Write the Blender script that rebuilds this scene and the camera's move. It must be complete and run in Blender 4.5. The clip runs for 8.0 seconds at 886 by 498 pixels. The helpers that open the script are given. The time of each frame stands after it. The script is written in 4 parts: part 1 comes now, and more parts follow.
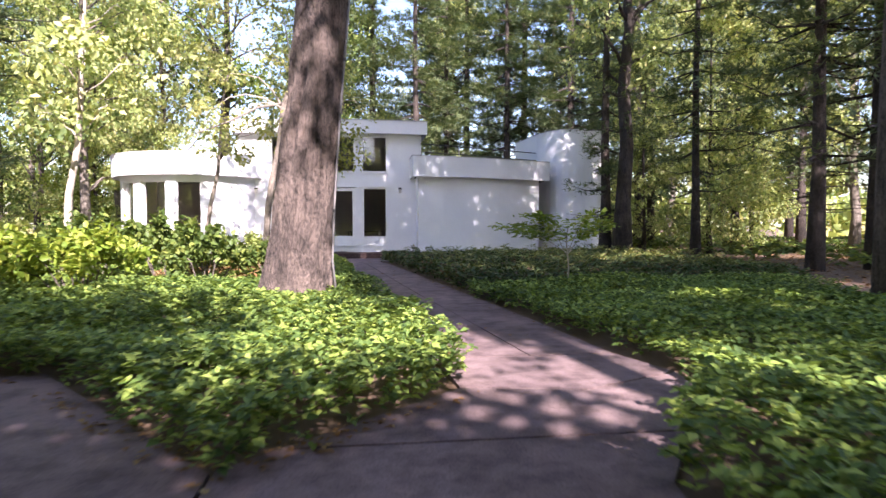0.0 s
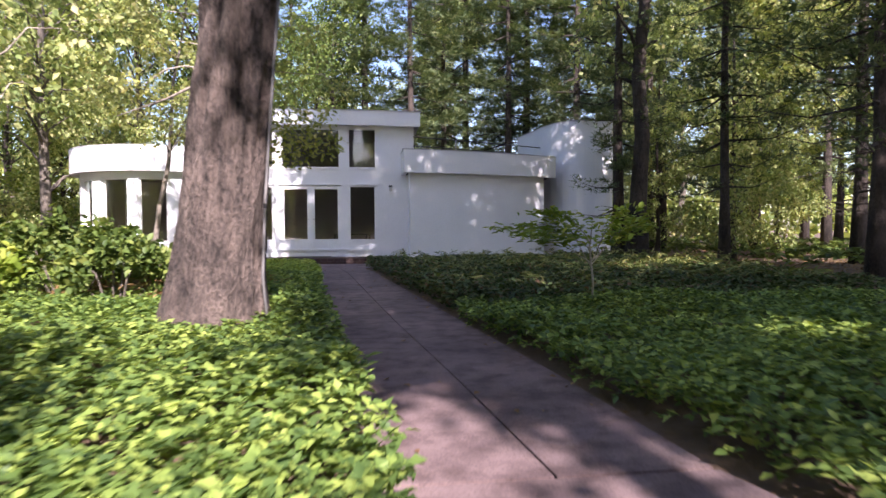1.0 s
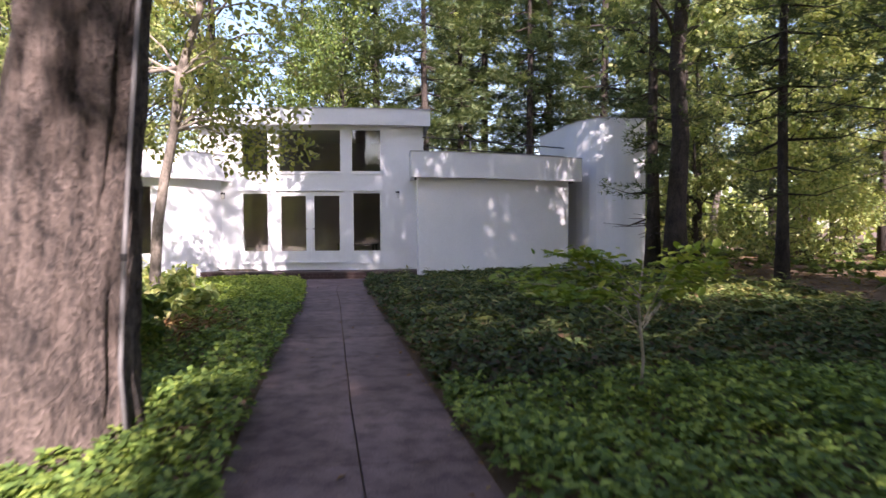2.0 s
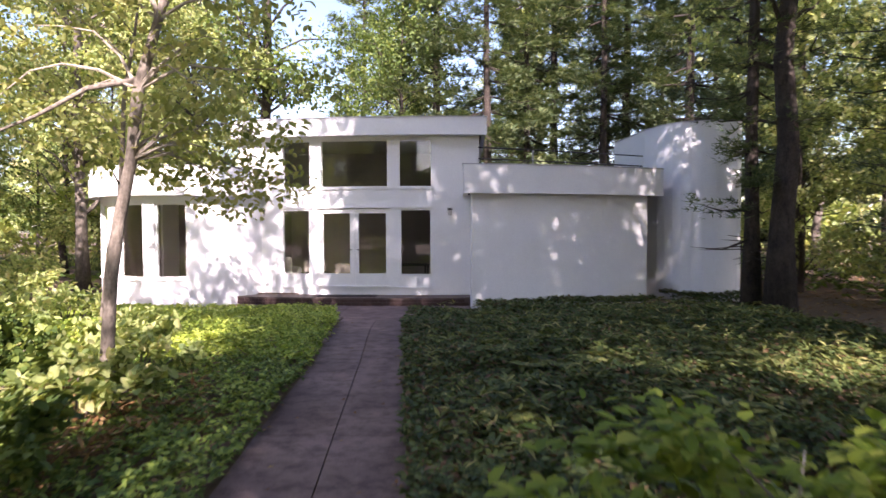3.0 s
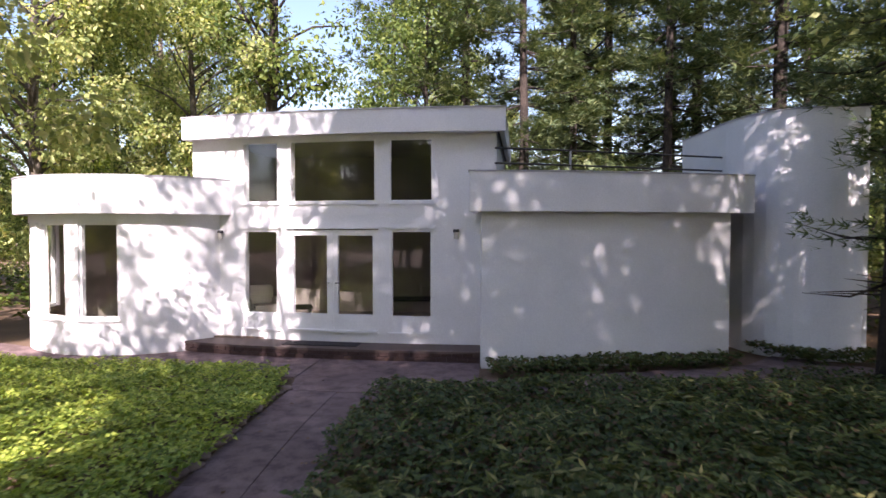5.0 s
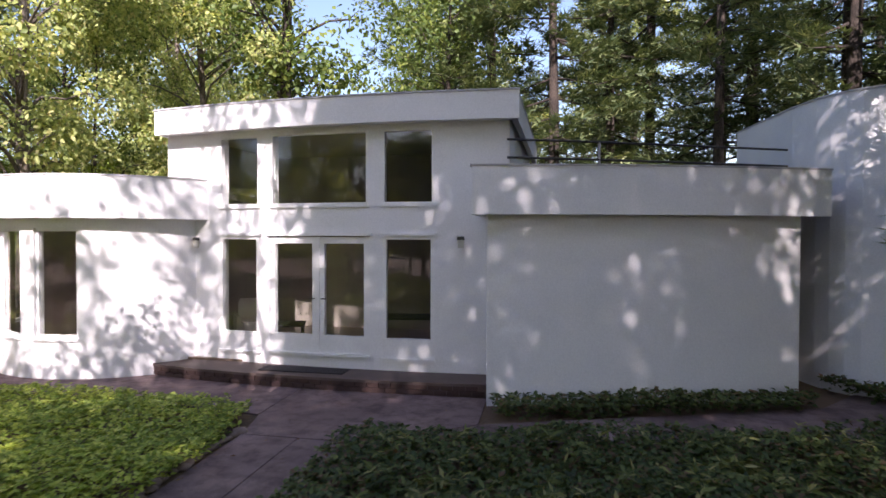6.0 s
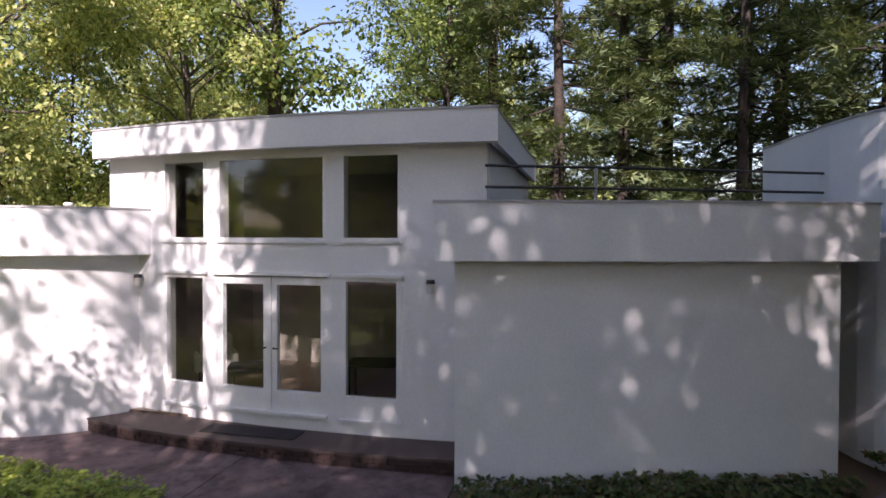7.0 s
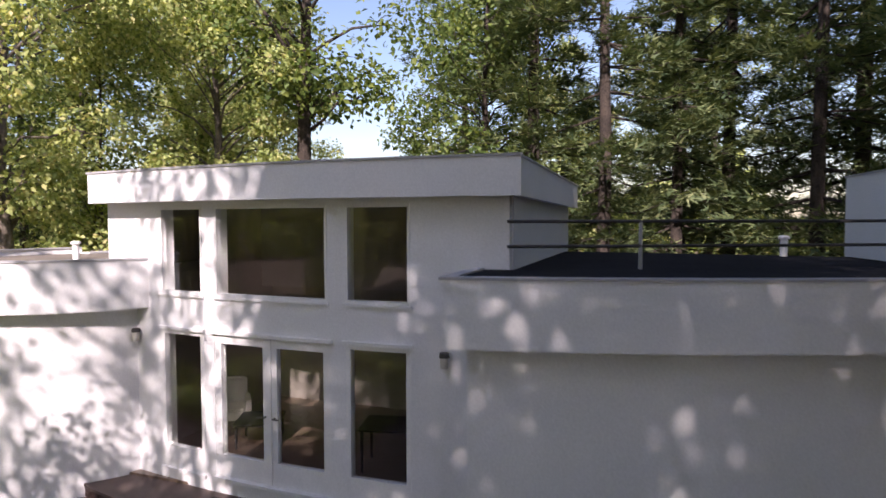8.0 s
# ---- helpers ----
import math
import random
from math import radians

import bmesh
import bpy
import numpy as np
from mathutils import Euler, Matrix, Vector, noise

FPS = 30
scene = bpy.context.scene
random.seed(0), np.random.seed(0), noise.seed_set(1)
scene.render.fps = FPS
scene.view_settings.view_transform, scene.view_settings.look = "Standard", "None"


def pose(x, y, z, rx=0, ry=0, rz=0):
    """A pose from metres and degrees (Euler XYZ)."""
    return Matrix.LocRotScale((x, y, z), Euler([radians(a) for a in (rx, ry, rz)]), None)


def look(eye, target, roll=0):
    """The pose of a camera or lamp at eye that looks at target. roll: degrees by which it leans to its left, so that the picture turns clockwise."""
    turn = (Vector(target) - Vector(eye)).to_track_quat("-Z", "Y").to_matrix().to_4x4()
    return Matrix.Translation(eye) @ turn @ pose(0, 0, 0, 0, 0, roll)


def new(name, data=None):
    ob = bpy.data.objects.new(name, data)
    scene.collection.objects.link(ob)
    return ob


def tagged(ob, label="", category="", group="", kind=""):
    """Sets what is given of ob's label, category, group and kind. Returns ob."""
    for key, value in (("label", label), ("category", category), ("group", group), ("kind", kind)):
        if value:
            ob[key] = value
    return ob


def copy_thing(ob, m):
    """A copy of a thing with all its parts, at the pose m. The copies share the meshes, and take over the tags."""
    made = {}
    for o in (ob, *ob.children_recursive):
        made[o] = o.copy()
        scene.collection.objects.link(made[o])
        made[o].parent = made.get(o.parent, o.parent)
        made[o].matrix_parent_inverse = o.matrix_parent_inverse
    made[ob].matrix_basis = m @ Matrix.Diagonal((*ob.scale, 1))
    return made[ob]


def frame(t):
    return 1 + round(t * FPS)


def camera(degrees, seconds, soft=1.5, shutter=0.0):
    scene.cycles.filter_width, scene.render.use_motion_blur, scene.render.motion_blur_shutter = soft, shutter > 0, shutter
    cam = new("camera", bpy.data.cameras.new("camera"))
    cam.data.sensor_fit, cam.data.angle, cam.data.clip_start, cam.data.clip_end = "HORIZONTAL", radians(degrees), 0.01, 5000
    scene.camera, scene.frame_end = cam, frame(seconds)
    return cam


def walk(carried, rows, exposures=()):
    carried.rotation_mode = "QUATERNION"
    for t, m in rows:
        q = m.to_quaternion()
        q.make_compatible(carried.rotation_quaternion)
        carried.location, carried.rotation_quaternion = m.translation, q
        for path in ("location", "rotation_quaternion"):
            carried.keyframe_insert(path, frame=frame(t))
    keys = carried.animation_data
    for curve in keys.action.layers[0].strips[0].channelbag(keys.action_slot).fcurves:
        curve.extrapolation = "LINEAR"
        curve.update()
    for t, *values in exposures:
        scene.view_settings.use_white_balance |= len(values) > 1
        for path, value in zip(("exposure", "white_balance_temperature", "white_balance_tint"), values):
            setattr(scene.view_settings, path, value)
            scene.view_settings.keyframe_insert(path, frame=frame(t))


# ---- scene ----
cam = camera(73.5, 8.0, shutter=0.4)
METRES, EYE, TILT, LEAN, TURN = 16.2, 0.97, 0.0, 0.0, -7.3
ROWS = [
    (0.0, 0.0, 0.0, 0.0, -0.0, -1.99, 0.1),
    (0.5, 0.0061, 0.0651, -0.0005, 0.48, -2.01, 0.2),
    (1.0, 0.0136, 0.1338, 0.0, 0.15, -1.81, 0.27),
    (2.5, 0.0441, 0.3202, 0.04, 5.43, -1.97, 0.27),
    (3.0, 0.0542, 0.3846, 0.0565, 9.42, -1.79, 0.18),
    (3.5, 0.0639, 0.4396, 0.077, 11.73, -1.92, 0.25),
    (4.0, 0.0735, 0.506, 0.0919, 11.82, -2.02, 0.1),
    (4.5, 0.0763, 0.5770, 0.0910, 12.81, -1.88, 0.02),
    (6.0, 0.0902, 0.7761, 0.0918, 19.08, -0.97, -0.11),
    (6.5, 0.0960, 0.8286, 0.1031, 19.71, -0.68, -0.08),
    (7.0, 0.1059, 0.8840, 0.1328, 21.21, -1.10, -0.14),
    (7.5, 0.1066, 0.9263, 0.1659, 22.79, -1.83, -0.04),
    (8.0, 0.1036, 0.9661, 0.1964, 26.12, -2.50, 0.11),
]
walk(cam, [(t, pose(0, 0, EYE, TILT, LEAN, TURN) @ pose(METRES * x, METRES * y, METRES * z, 90 + pitch, roll, yaw)) for t, x, y, z, yaw, pitch, roll in ROWS], exposures=[(0.0, 2.15, 6050, 30), (1.0, 1.68, 6020, 29), (2.5, 1.9, 6300, 31), (4.0, 1.7, 6320, 32), (6.0, 1.38, 6230, 28), (8.0, 0.96, 6420, 29)])

# world, sun and exposure
SUN_EL, SUN_AZ = 38.0, 172.0          # azimuth clockwise from +y
world = bpy.data.worlds.new("sky")
scene.world = world
world.use_nodes = True
wn = world.node_tree
sky = wn.nodes.new("ShaderNodeTexSky")
sky.sky_type = "NISHITA"
sky.sun_disc = False
sky.sun_elevation, sky.sun_rotation = radians(SUN_EL), radians(SUN_AZ)
sky.air_density, sky.dust_density = 1.2, 1.0
wn.nodes["Background"].inputs["Strength"].default_value = 0.1
wn.links.new(sky.outputs[0], wn.nodes["Background"].inputs["Color"])
sun = new("sun", bpy.data.lights.new("sun", "SUN"))
sun.data.energy, sun.data.angle, sun.data.color = 5.0, radians(0.55), (1.0, 0.93, 0.82)
_sd = Vector((math.sin(radians(SUN_AZ)) * math.cos(radians(SUN_EL)), math.cos(radians(SUN_AZ)) * math.cos(radians(SUN_EL)), math.sin(radians(SUN_EL))))
sun.matrix_world = look(_sd * 60, (0, 0, 0))

# ---- materials ----
def mat(name, rough=0.6, metal=0.0):
    m = bpy.data.materials.new(name)
    m.use_nodes = True
    b = m.node_tree.nodes["Principled BSDF"]
    b.inputs["Roughness"].default_value, b.inputs["Metallic"].default_value = rough, metal
    return m, m.node_tree, b


def noise_node(nt, scale, detail=4.0, rough=0.55, stretch=None):
    tc = nt.nodes.new("ShaderNodeTexCoord")
    n = nt.nodes.new("ShaderNodeTexNoise")
    n.inputs["Scale"].default_value, n.inputs["Detail"].default_value, n.inputs["Roughness"].default_value = scale, detail, rough
    if stretch:
        mp = nt.nodes.new("ShaderNodeMapping")
        mp.inputs["Scale"].default_value = stretch
        nt.links.new(tc.outputs["Object"], mp.inputs["Vector"])
        nt.links.new(mp.outputs[0], n.inputs["Vector"])
    else:
        nt.links.new(tc.outputs["Object"], n.inputs["Vector"])
    return n


def ramp(nt, src, stops):
    r = nt.nodes.new("ShaderNodeValToRGB")
    e = r.color_ramp.elements
    while len(e) < len(stops):
        e.new(0.5)
    for el, (p, c) in zip(e, stops):
        el.position, el.color = p, (*c, 1)
    nt.links.new(src, r.inputs["Fac"])
    return r.outputs["Color"]


def mix(nt, fac, a, b, mode="MIX"):
    m = nt.nodes.new("ShaderNodeMix")
    m.data_type, m.blend_type = "RGBA", mode
    for sock, v in ((m.inputs[0], fac), (m.inputs[6], a), (m.inputs[7], b)):
        if isinstance(v, bpy.types.NodeSocket):
            nt.links.new(v, sock)
        elif isinstance(v, tuple):
            sock.default_value = (*v, 1)
        else:
            sock.default_value = v
    return m.outputs[2]


def bump(nt, b, height, strength=0.4, dist=0.02):
    n = nt.nodes.new("ShaderNodeBump")
    n.inputs["Strength"].default_value, n.inputs["Distance"].default_value = strength, dist
    nt.links.new(height, n.inputs["Height"])
    nt.links.new(n.outputs[0], b.inputs["Normal"])


def stained(name, base, dark, scale, fine, rough=0.7, bumpy=0.3, dist=0.01, fine_amt=0.5, metal=0.0, stretch=None, lo=0.35, hi=0.65):
    """A surface with stains at one scale and grain at another."""
    m, nt, b = mat(name, rough, metal)
    big = noise_node(nt, scale, 5, 0.6, stretch)
    small = noise_node(nt, fine, 6, 0.65)
    c1 = ramp(nt, big.outputs["Fac"], [(lo, dark), (hi, base)])
    c2 = ramp(nt, small.outputs["Fac"], [(0.3, tuple(v * 0.72 for v in base)), (0.7, tuple(min(1, v * 1.12) for v in base))])
    nt.links.new(mix(nt, fine_amt, c1, c2), b.inputs["Base Color"])
    bump(nt, b, small.outputs["Fac"], bumpy, dist)
    return m


def leafy(name, stops, rough=0.45, glow=0.35):
    """Leaves: each one its own green, light coming through."""
    m, nt, b = mat(name, rough)
    g = nt.nodes.new("ShaderNodeNewGeometry")
    tint = ramp(nt, g.outputs["Random Per Island"], stops)
    big = noise_node(nt, 0.55, 3)
    shade = ramp(nt, big.outputs["Fac"], [(0.3, (0.72, 0.78, 0.7)), (0.7, (1.15, 1.1, 1.0))])
    col = mix(nt, 1.0, tint, shade, "MULTIPLY")
    nt.links.new(col, b.inputs["Base Color"])
    b.inputs["Specular IOR Level"].default_value = 0.35
    tr = nt.nodes.new("ShaderNodeBsdfTranslucent")
    nt.links.new(mix(nt, 1.0, col, (1.2, 1.15, 0.7), "MULTIPLY"), tr.inputs["Color"])
    ms = nt.nodes.new("ShaderNodeMixShader")
    ms.inputs[0].default_value = glow
    nt.links.new(b.outputs[0], ms.inputs[1])
    nt.links.new(tr.outputs[0], ms.inputs[2])
    nt.links.new(ms.outputs[0], nt.nodes["Material Output"].inputs["Surface"])
    return m


def bark(name, lo, hi, up=0.22, scale=9.0, dist=0.05, lichen=None):
    """Bark: long plates with dark furrows, finer cracks across them, blotches."""
    m, nt, b = mat(name, 0.9)
    n = noise_node(nt, scale, 6, 0.65, (1, 1, up))
    f = noise_node(nt, scale * 3.2, 5, 0.7, (1, 1, 0.55))
    s = noise_node(nt, 1.6, 4)
    c = ramp(nt, n.outputs["Fac"], [(0.38, lo), (0.60, hi)])
    c = mix(nt, 0.45, c, ramp(nt, f.outputs["Fac"], [(0.40, lo), (0.58, tuple(min(1, v * 1.15) for v in hi))]))
    c = mix(nt, 1.0, c, ramp(nt, s.outputs["Fac"], [(0.35, (0.65, 0.62, 0.6)), (0.65, (1.15, 1.1, 1.05))]), "MULTIPLY")
    if lichen:
        c = mix(nt, ramp(nt, s.outputs["Fac"], [(0.52, (0, 0, 0)), (0.66, (0.6, 0.6, 0.6))]), c, lichen)
    nt.links.new(c, b.inputs["Base Color"])
    add = nt.nodes.new("ShaderNodeMath")
    add.operation = "ADD"
    nt.links.new(n.outputs["Fac"], add.inputs[0])
    nt.links.new(f.outputs["Fac"], add.inputs[1])
    bump(nt, b, add.outputs[0], 1.0, dist)
    return m


M_STUCCO = stained("white_stucco", (0.80, 0.79, 0.80), (0.70, 0.70, 0.72), 0.7, 38, 0.75, 0.5, 0.006, 0.35, lo=0.25, hi=0.6)
M_PAINT = stained("white_painted_wood", (0.82, 0.81, 0.81), (0.72, 0.71, 0.72), 2.5, 40, 0.45, 0.1, 0.002, 0.3)
M_TRIM = stained("grey_metal_edge", (0.45, 0.44, 0.46), (0.3, 0.3, 0.32), 3, 40, 0.5, 0.1, 0.002)
# Black membrane, made darker and duller to stand in for shade on the roof.
M_ROOF = stained("black_roof_membrane", (0.022, 0.022, 0.026), (0.012, 0.012, 0.015), 1.5, 30, 1.0, 0.4, 0.01)
M_ROOF.node_tree.nodes["Principled BSDF"].inputs["Specular IOR Level"].default_value = 0.1
M_GRAVELROOF = stained("weathered_flat_roof", (0.22, 0.19, 0.16), (0.1, 0.09, 0.08), 1.5, 60, 0.9, 0.5, 0.01)
M_PIPE = stained("dull_grey_pipe", (0.2, 0.185, 0.18), (0.12, 0.11, 0.105), 5, 60, 0.6, 0.1, 0.001)
M_RAIL = stained("dark_painted_steel", (0.045, 0.04, 0.04), (0.02, 0.02, 0.02), 5, 60, 0.4, 0.1, 0.001)
def concrete():
    """Old exposed paving: cloudy stains, dark dirt, fine speckle."""
    m, nt, b = mat("brown_grey_concrete", 0.88)
    big, mid, fine = noise_node(nt, 0.7, 5, 0.6), noise_node(nt, 4.5, 6, 0.65), noise_node(nt, 75, 3, 0.6)
    c = ramp(nt, big.outputs["Fac"], [(0.32, (0.122, 0.080, 0.080)), (0.66, (0.258, 0.180, 0.174))])
    dirt = ramp(nt, mid.outputs["Fac"], [(0.36, (0.42, 0.38, 0.37)), (0.56, (1.0, 1.0, 1.0))])
    c = mix(nt, 0.8, c, dirt, "MULTIPLY")
    speck = ramp(nt, fine.outputs["Fac"], [(0.32, (0.6, 0.58, 0.56)), (0.5, (1.0, 1.0, 1.0)), (0.72, (1.25, 1.2, 1.15))])
    nt.links.new(mix(nt, 0.8, c, speck, "MULTIPLY"), b.inputs["Base Color"])
    bump(nt, b, fine.outputs["Fac"], 0.4, 0.006)
    return m


M_CONC = concrete()
M_STONE = stained("pinkish_brown_stone", (0.30, 0.21, 0.17), (0.17, 0.12, 0.10), 5, 60, 0.85, 0.5, 0.006)
M_BRICK = stained("dark_red_brick", (0.085, 0.045, 0.04), (0.03, 0.02, 0.02), 4, 60, 0.85, 0.5, 0.006)
M_SLATE = stained("brown_slate_tread", (0.115, 0.08, 0.07), (0.055, 0.038, 0.035), 1.8, 45, 0.7, 0.35, 0.005)
M_MAT = stained("dark_door_mat", (0.035, 0.028, 0.03), (0.015, 0.012, 0.014), 6, 120, 0.95, 0.6, 0.01)
M_LITTER = stained("leaf_litter_soil", (0.17, 0.105, 0.065), (0.055, 0.04, 0.025), 0.8, 14, 0.95, 0.8, 0.04, 0.5)
# Room walls: indoor shade is put into this dim colour.
M_ROOM = stained("shaded_room_plaster", (0.26, 0.225, 0.20), (0.18, 0.155, 0.14), 1.5, 40, 0.9, 0.1, 0.002)
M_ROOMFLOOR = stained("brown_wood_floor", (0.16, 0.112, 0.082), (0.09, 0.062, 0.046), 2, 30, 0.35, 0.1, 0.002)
# Lighter than the room walls, so the upper rooms look lit.
M_CEIL = stained("lit_grey_plaster", (0.30, 0.27, 0.26), (0.22, 0.2, 0.19), 1.5, 40, 0.9, 0.1, 0.002)
M_DARK = stained("dark_upholstery", (0.03, 0.028, 0.03), (0.015, 0.015, 0.015), 4, 80, 0.8, 0.3, 0.004)
M_LINEN = stained("pale_linen", (0.6, 0.57, 0.52), (0.45, 0.42, 0.38), 4, 90, 0.9, 0.3, 0.003)
M_OAK = bark("furrowed_oak_bark", (0.034, 0.026, 0.024), (0.235, 0.182, 0.158), 0.30, 9, 0.08)
M_PINE = bark("dark_pine_bark", (0.018, 0.014, 0.012), (0.085, 0.066, 0.056), 0.3, 9, 0.05)
M_GREYBARK = bark("grey_bark", (0.07, 0.06, 0.05), (0.22, 0.19, 0.16), 0.4, 8, 0.03)
M_LEAN = bark("mottled_grey_bark", (0.10, 0.085, 0.07), (0.30, 0.26, 0.22), 0.5, 7, 0.02)
M_PALE = bark("pale_smooth_bark", (0.3, 0.26, 0.21), (0.52, 0.47, 0.4), 1.6, 5, 0.01, (0.2, 0.17, 0.13))
M_COVER = leafy("groundcover_leaf", [(0.0, (0.075, 0.13, 0.04)), (0.5, (0.18, 0.27, 0.068)), (1.0, (0.42, 0.51, 0.125))], 0.5, 0.35)
# Yellower plants, and lighter than M_COVER: sunlight is put into the leaf colour.
M_COVERSUN = leafy("sunlit_yellow_groundcover_leaf", [(0.0, (0.17, 0.25, 0.045)), (0.5, (0.36, 0.46, 0.08)), (1.0, (0.60, 0.64, 0.15))], 0.5, 0.35)
# Groundcover leaf with shade put into its darker greens; some leaves are brown.
M_COVERSHADE = leafy("shaded_groundcover_leaf", [(0.0, (0.04, 0.06, 0.022)), (0.5, (0.085, 0.125, 0.038)), (0.86, (0.16, 0.19, 0.06)), (0.9, (0.17, 0.10, 0.06)), (1.0, (0.2, 0.12, 0.07))], 0.55, 0.25)
M_SHRUB = leafy("yellow_green_shrub_leaf", [(0.0, (0.14, 0.22, 0.03)), (0.6, (0.28, 0.36, 0.05)), (1.0, (0.42, 0.44, 0.09))], 0.5, 0.4)
M_LEAF = leafy("deciduous_leaf", [(0.0, (0.16, 0.22, 0.085)), (0.45, (0.40, 0.47, 0.18)), (0.85, (0.62, 0.65, 0.30)), (1.0, (0.68, 0.60, 0.34))], 0.5, 0.5)
M_LEAFDARK = leafy("dark_deciduous_leaf", [(0.0, (0.06, 0.10, 0.028)), (0.6, (0.13, 0.19, 0.045)), (1.0, (0.24, 0.28, 0.07))], 0.55, 0.35)
M_PALELEAF = leafy("pale_olive_leaf", [(0.0, (0.22, 0.25, 0.09)), (0.5, (0.42, 0.44, 0.17)), (1.0, (0.60, 0.55, 0.28))], 0.5, 0.5)
M_NEEDLE = leafy("pine_needles", [(0.0, (0.06, 0.095, 0.05)), (0.6, (0.14, 0.19, 0.09)), (1.0, (0.27, 0.30, 0.15))], 0.6, 0.25)
M_FERN = leafy("fern_frond", [(0.0, (0.09, 0.12, 0.04)), (0.6, (0.20, 0.23, 0.07)), (1.0, (0.42, 0.37, 0.17))], 0.5, 0.35)
M_DRYLEAF = leafy("fallen_leaf", [(0.0, (0.14, 0.07, 0.03)), (0.6, (0.26, 0.14, 0.06)), (1.0, (0.38, 0.26, 0.13))], 0.8, 0.1)
M_GLASS, _nt, _b = mat("window_glass", 0.02)
_b.inputs["Base Color"].default_value = (0.93, 0.95, 0.94, 1)
_b.inputs["Transmission Weight"].default_value = 1.0
_b.inputs["IOR"].default_value = 1.5

# ---- builders ----
def part(name, bm, material, parent=None, label="", smooth=False):
    me = bpy.data.meshes.new(name)
    bmesh.ops.recalc_face_normals(bm, faces=bm.faces)
    bm.to_mesh(me)
    bm.free()
    if smooth:
        me.polygons.foreach_set("use_smooth", [True] * len(me.polygons))
    me.materials.append(material)
    ob = new(name, me)
    if parent:
        ob.parent = parent
    if label:
        ob["label"] = label
    return ob


def empty(name, at=(0, 0, 0)):
    ob = new(name)
    ob.location = at
    return ob


def raw(name, verts, faces, material, parent=None, smooth=False):
    """A mesh straight from numpy arrays: verts (n, 3), faces (m, k)."""
    verts, faces = np.asarray(verts, np.float32), np.asarray(faces, np.int32)
    me = bpy.data.meshes.new(name)
    k = faces.shape[1]
    me.vertices.add(len(verts))
    me.vertices.foreach_set("co", verts.ravel())
    me.loops.add(faces.size)
    me.loops.foreach_set("vertex_index", faces.ravel())
    me.polygons.add(len(faces))
    me.polygons.foreach_set("loop_start", np.arange(0, faces.size, k, dtype=np.int32))
    me.update(calc_edges=True)
    if smooth:
        me.polygons.foreach_set("use_smooth", np.ones(len(faces), bool))
    me.materials.append(material)
    ob = new(name, me)
    if parent:
        ob.parent = parent
    return ob


def box(bm, x0, x1, y0, y1, z0, z1, bev=0.0):
    m = Matrix.LocRotScale(((x0 + x1) / 2, (y0 + y1) / 2, (z0 + z1) / 2), None, (x1 - x0, y1 - y0, z1 - z0))
    r = bmesh.ops.create_cube(bm, size=1, matrix=m)
    if bev:
        es = list({e for v in r["verts"] for e in v.link_edges})
        bmesh.ops.bevel(bm, geom=es, offset=bev, segments=2, affect="EDGES")


def ribbon(bm, line, depth, z0, z1):
    """A wall block: front line of plan points (x, y, nx, ny), its back set in by depth along the normal."""
    rows = []
    for x, y, nx, ny in line:
        rows.append([bm.verts.new(p) for p in ((x, y, z0), (x, y, z1), (x - nx * depth, y - ny * depth, z1), (x - nx * depth, y - ny * depth, z0))])
    for a, b in zip(rows, rows[1:]):
        for i in range(4):
            j = (i + 1) % 4
            bm.faces.new((a[i], a[j], b[j], b[i]))
    bm.faces.new(rows[0])
    bm.faces.new(rows[-1][::-1])


def slab(bm, pts, z0, z1):
    lo = [bm.verts.new((x, y, z0)) for x, y in pts]
    hi = [bm.verts.new((x, y, z1)) for x, y in pts]
    bm.faces.new(lo[::-1])
    bm.faces.new(hi)
    n = len(pts)
    for i in range(n):
        bm.faces.new((lo[i], lo[(i + 1) % n], hi[(i + 1) % n], hi[i]))


def tube(bm, pts, radii, sides=8, wobble=0.0, seed=0, caps=True):
    """A tapered, bending limb through pts."""
    rng = random.Random(seed)
    rings = []
    ref = Vector((1, 0, 0))
    for i, p in enumerate(pts):
        p = Vector(p)
        d = (Vector(pts[min(i + 1, len(pts) - 1)]) - Vector(pts[max(i - 1, 0)])).normalized()
        u = d.cross(ref)
        if u.length < 0.1:
            u = d.cross(Vector((0, 1, 0)))
        u.normalize()
        w = d.cross(u)
        rings.append([bm.verts.new(p + (u * math.cos(a) + w * math.sin(a)) * radii[i] * (1 + wobble * rng.uniform(-1, 1))) for a in [k * math.tau / sides for k in range(sides)]])
    for a, b in zip(rings, rings[1:]):
        for k in range(sides):
            j = (k + 1) % sides
            bm.faces.new((a[k], a[j], b[j], b[k]))
    if caps:
        bm.faces.new(rings[0][::-1])
        bm.faces.new(rings[-1])


def gz(x, y):
    """Height of the soil: level, dipping a little before the house."""
    s = np.clip((np.asarray(y, float) - 15.5) / 5.0, 0, 1)
    return -0.13 * s * s * (3 - 2 * s) + 0 * np.asarray(x, float)


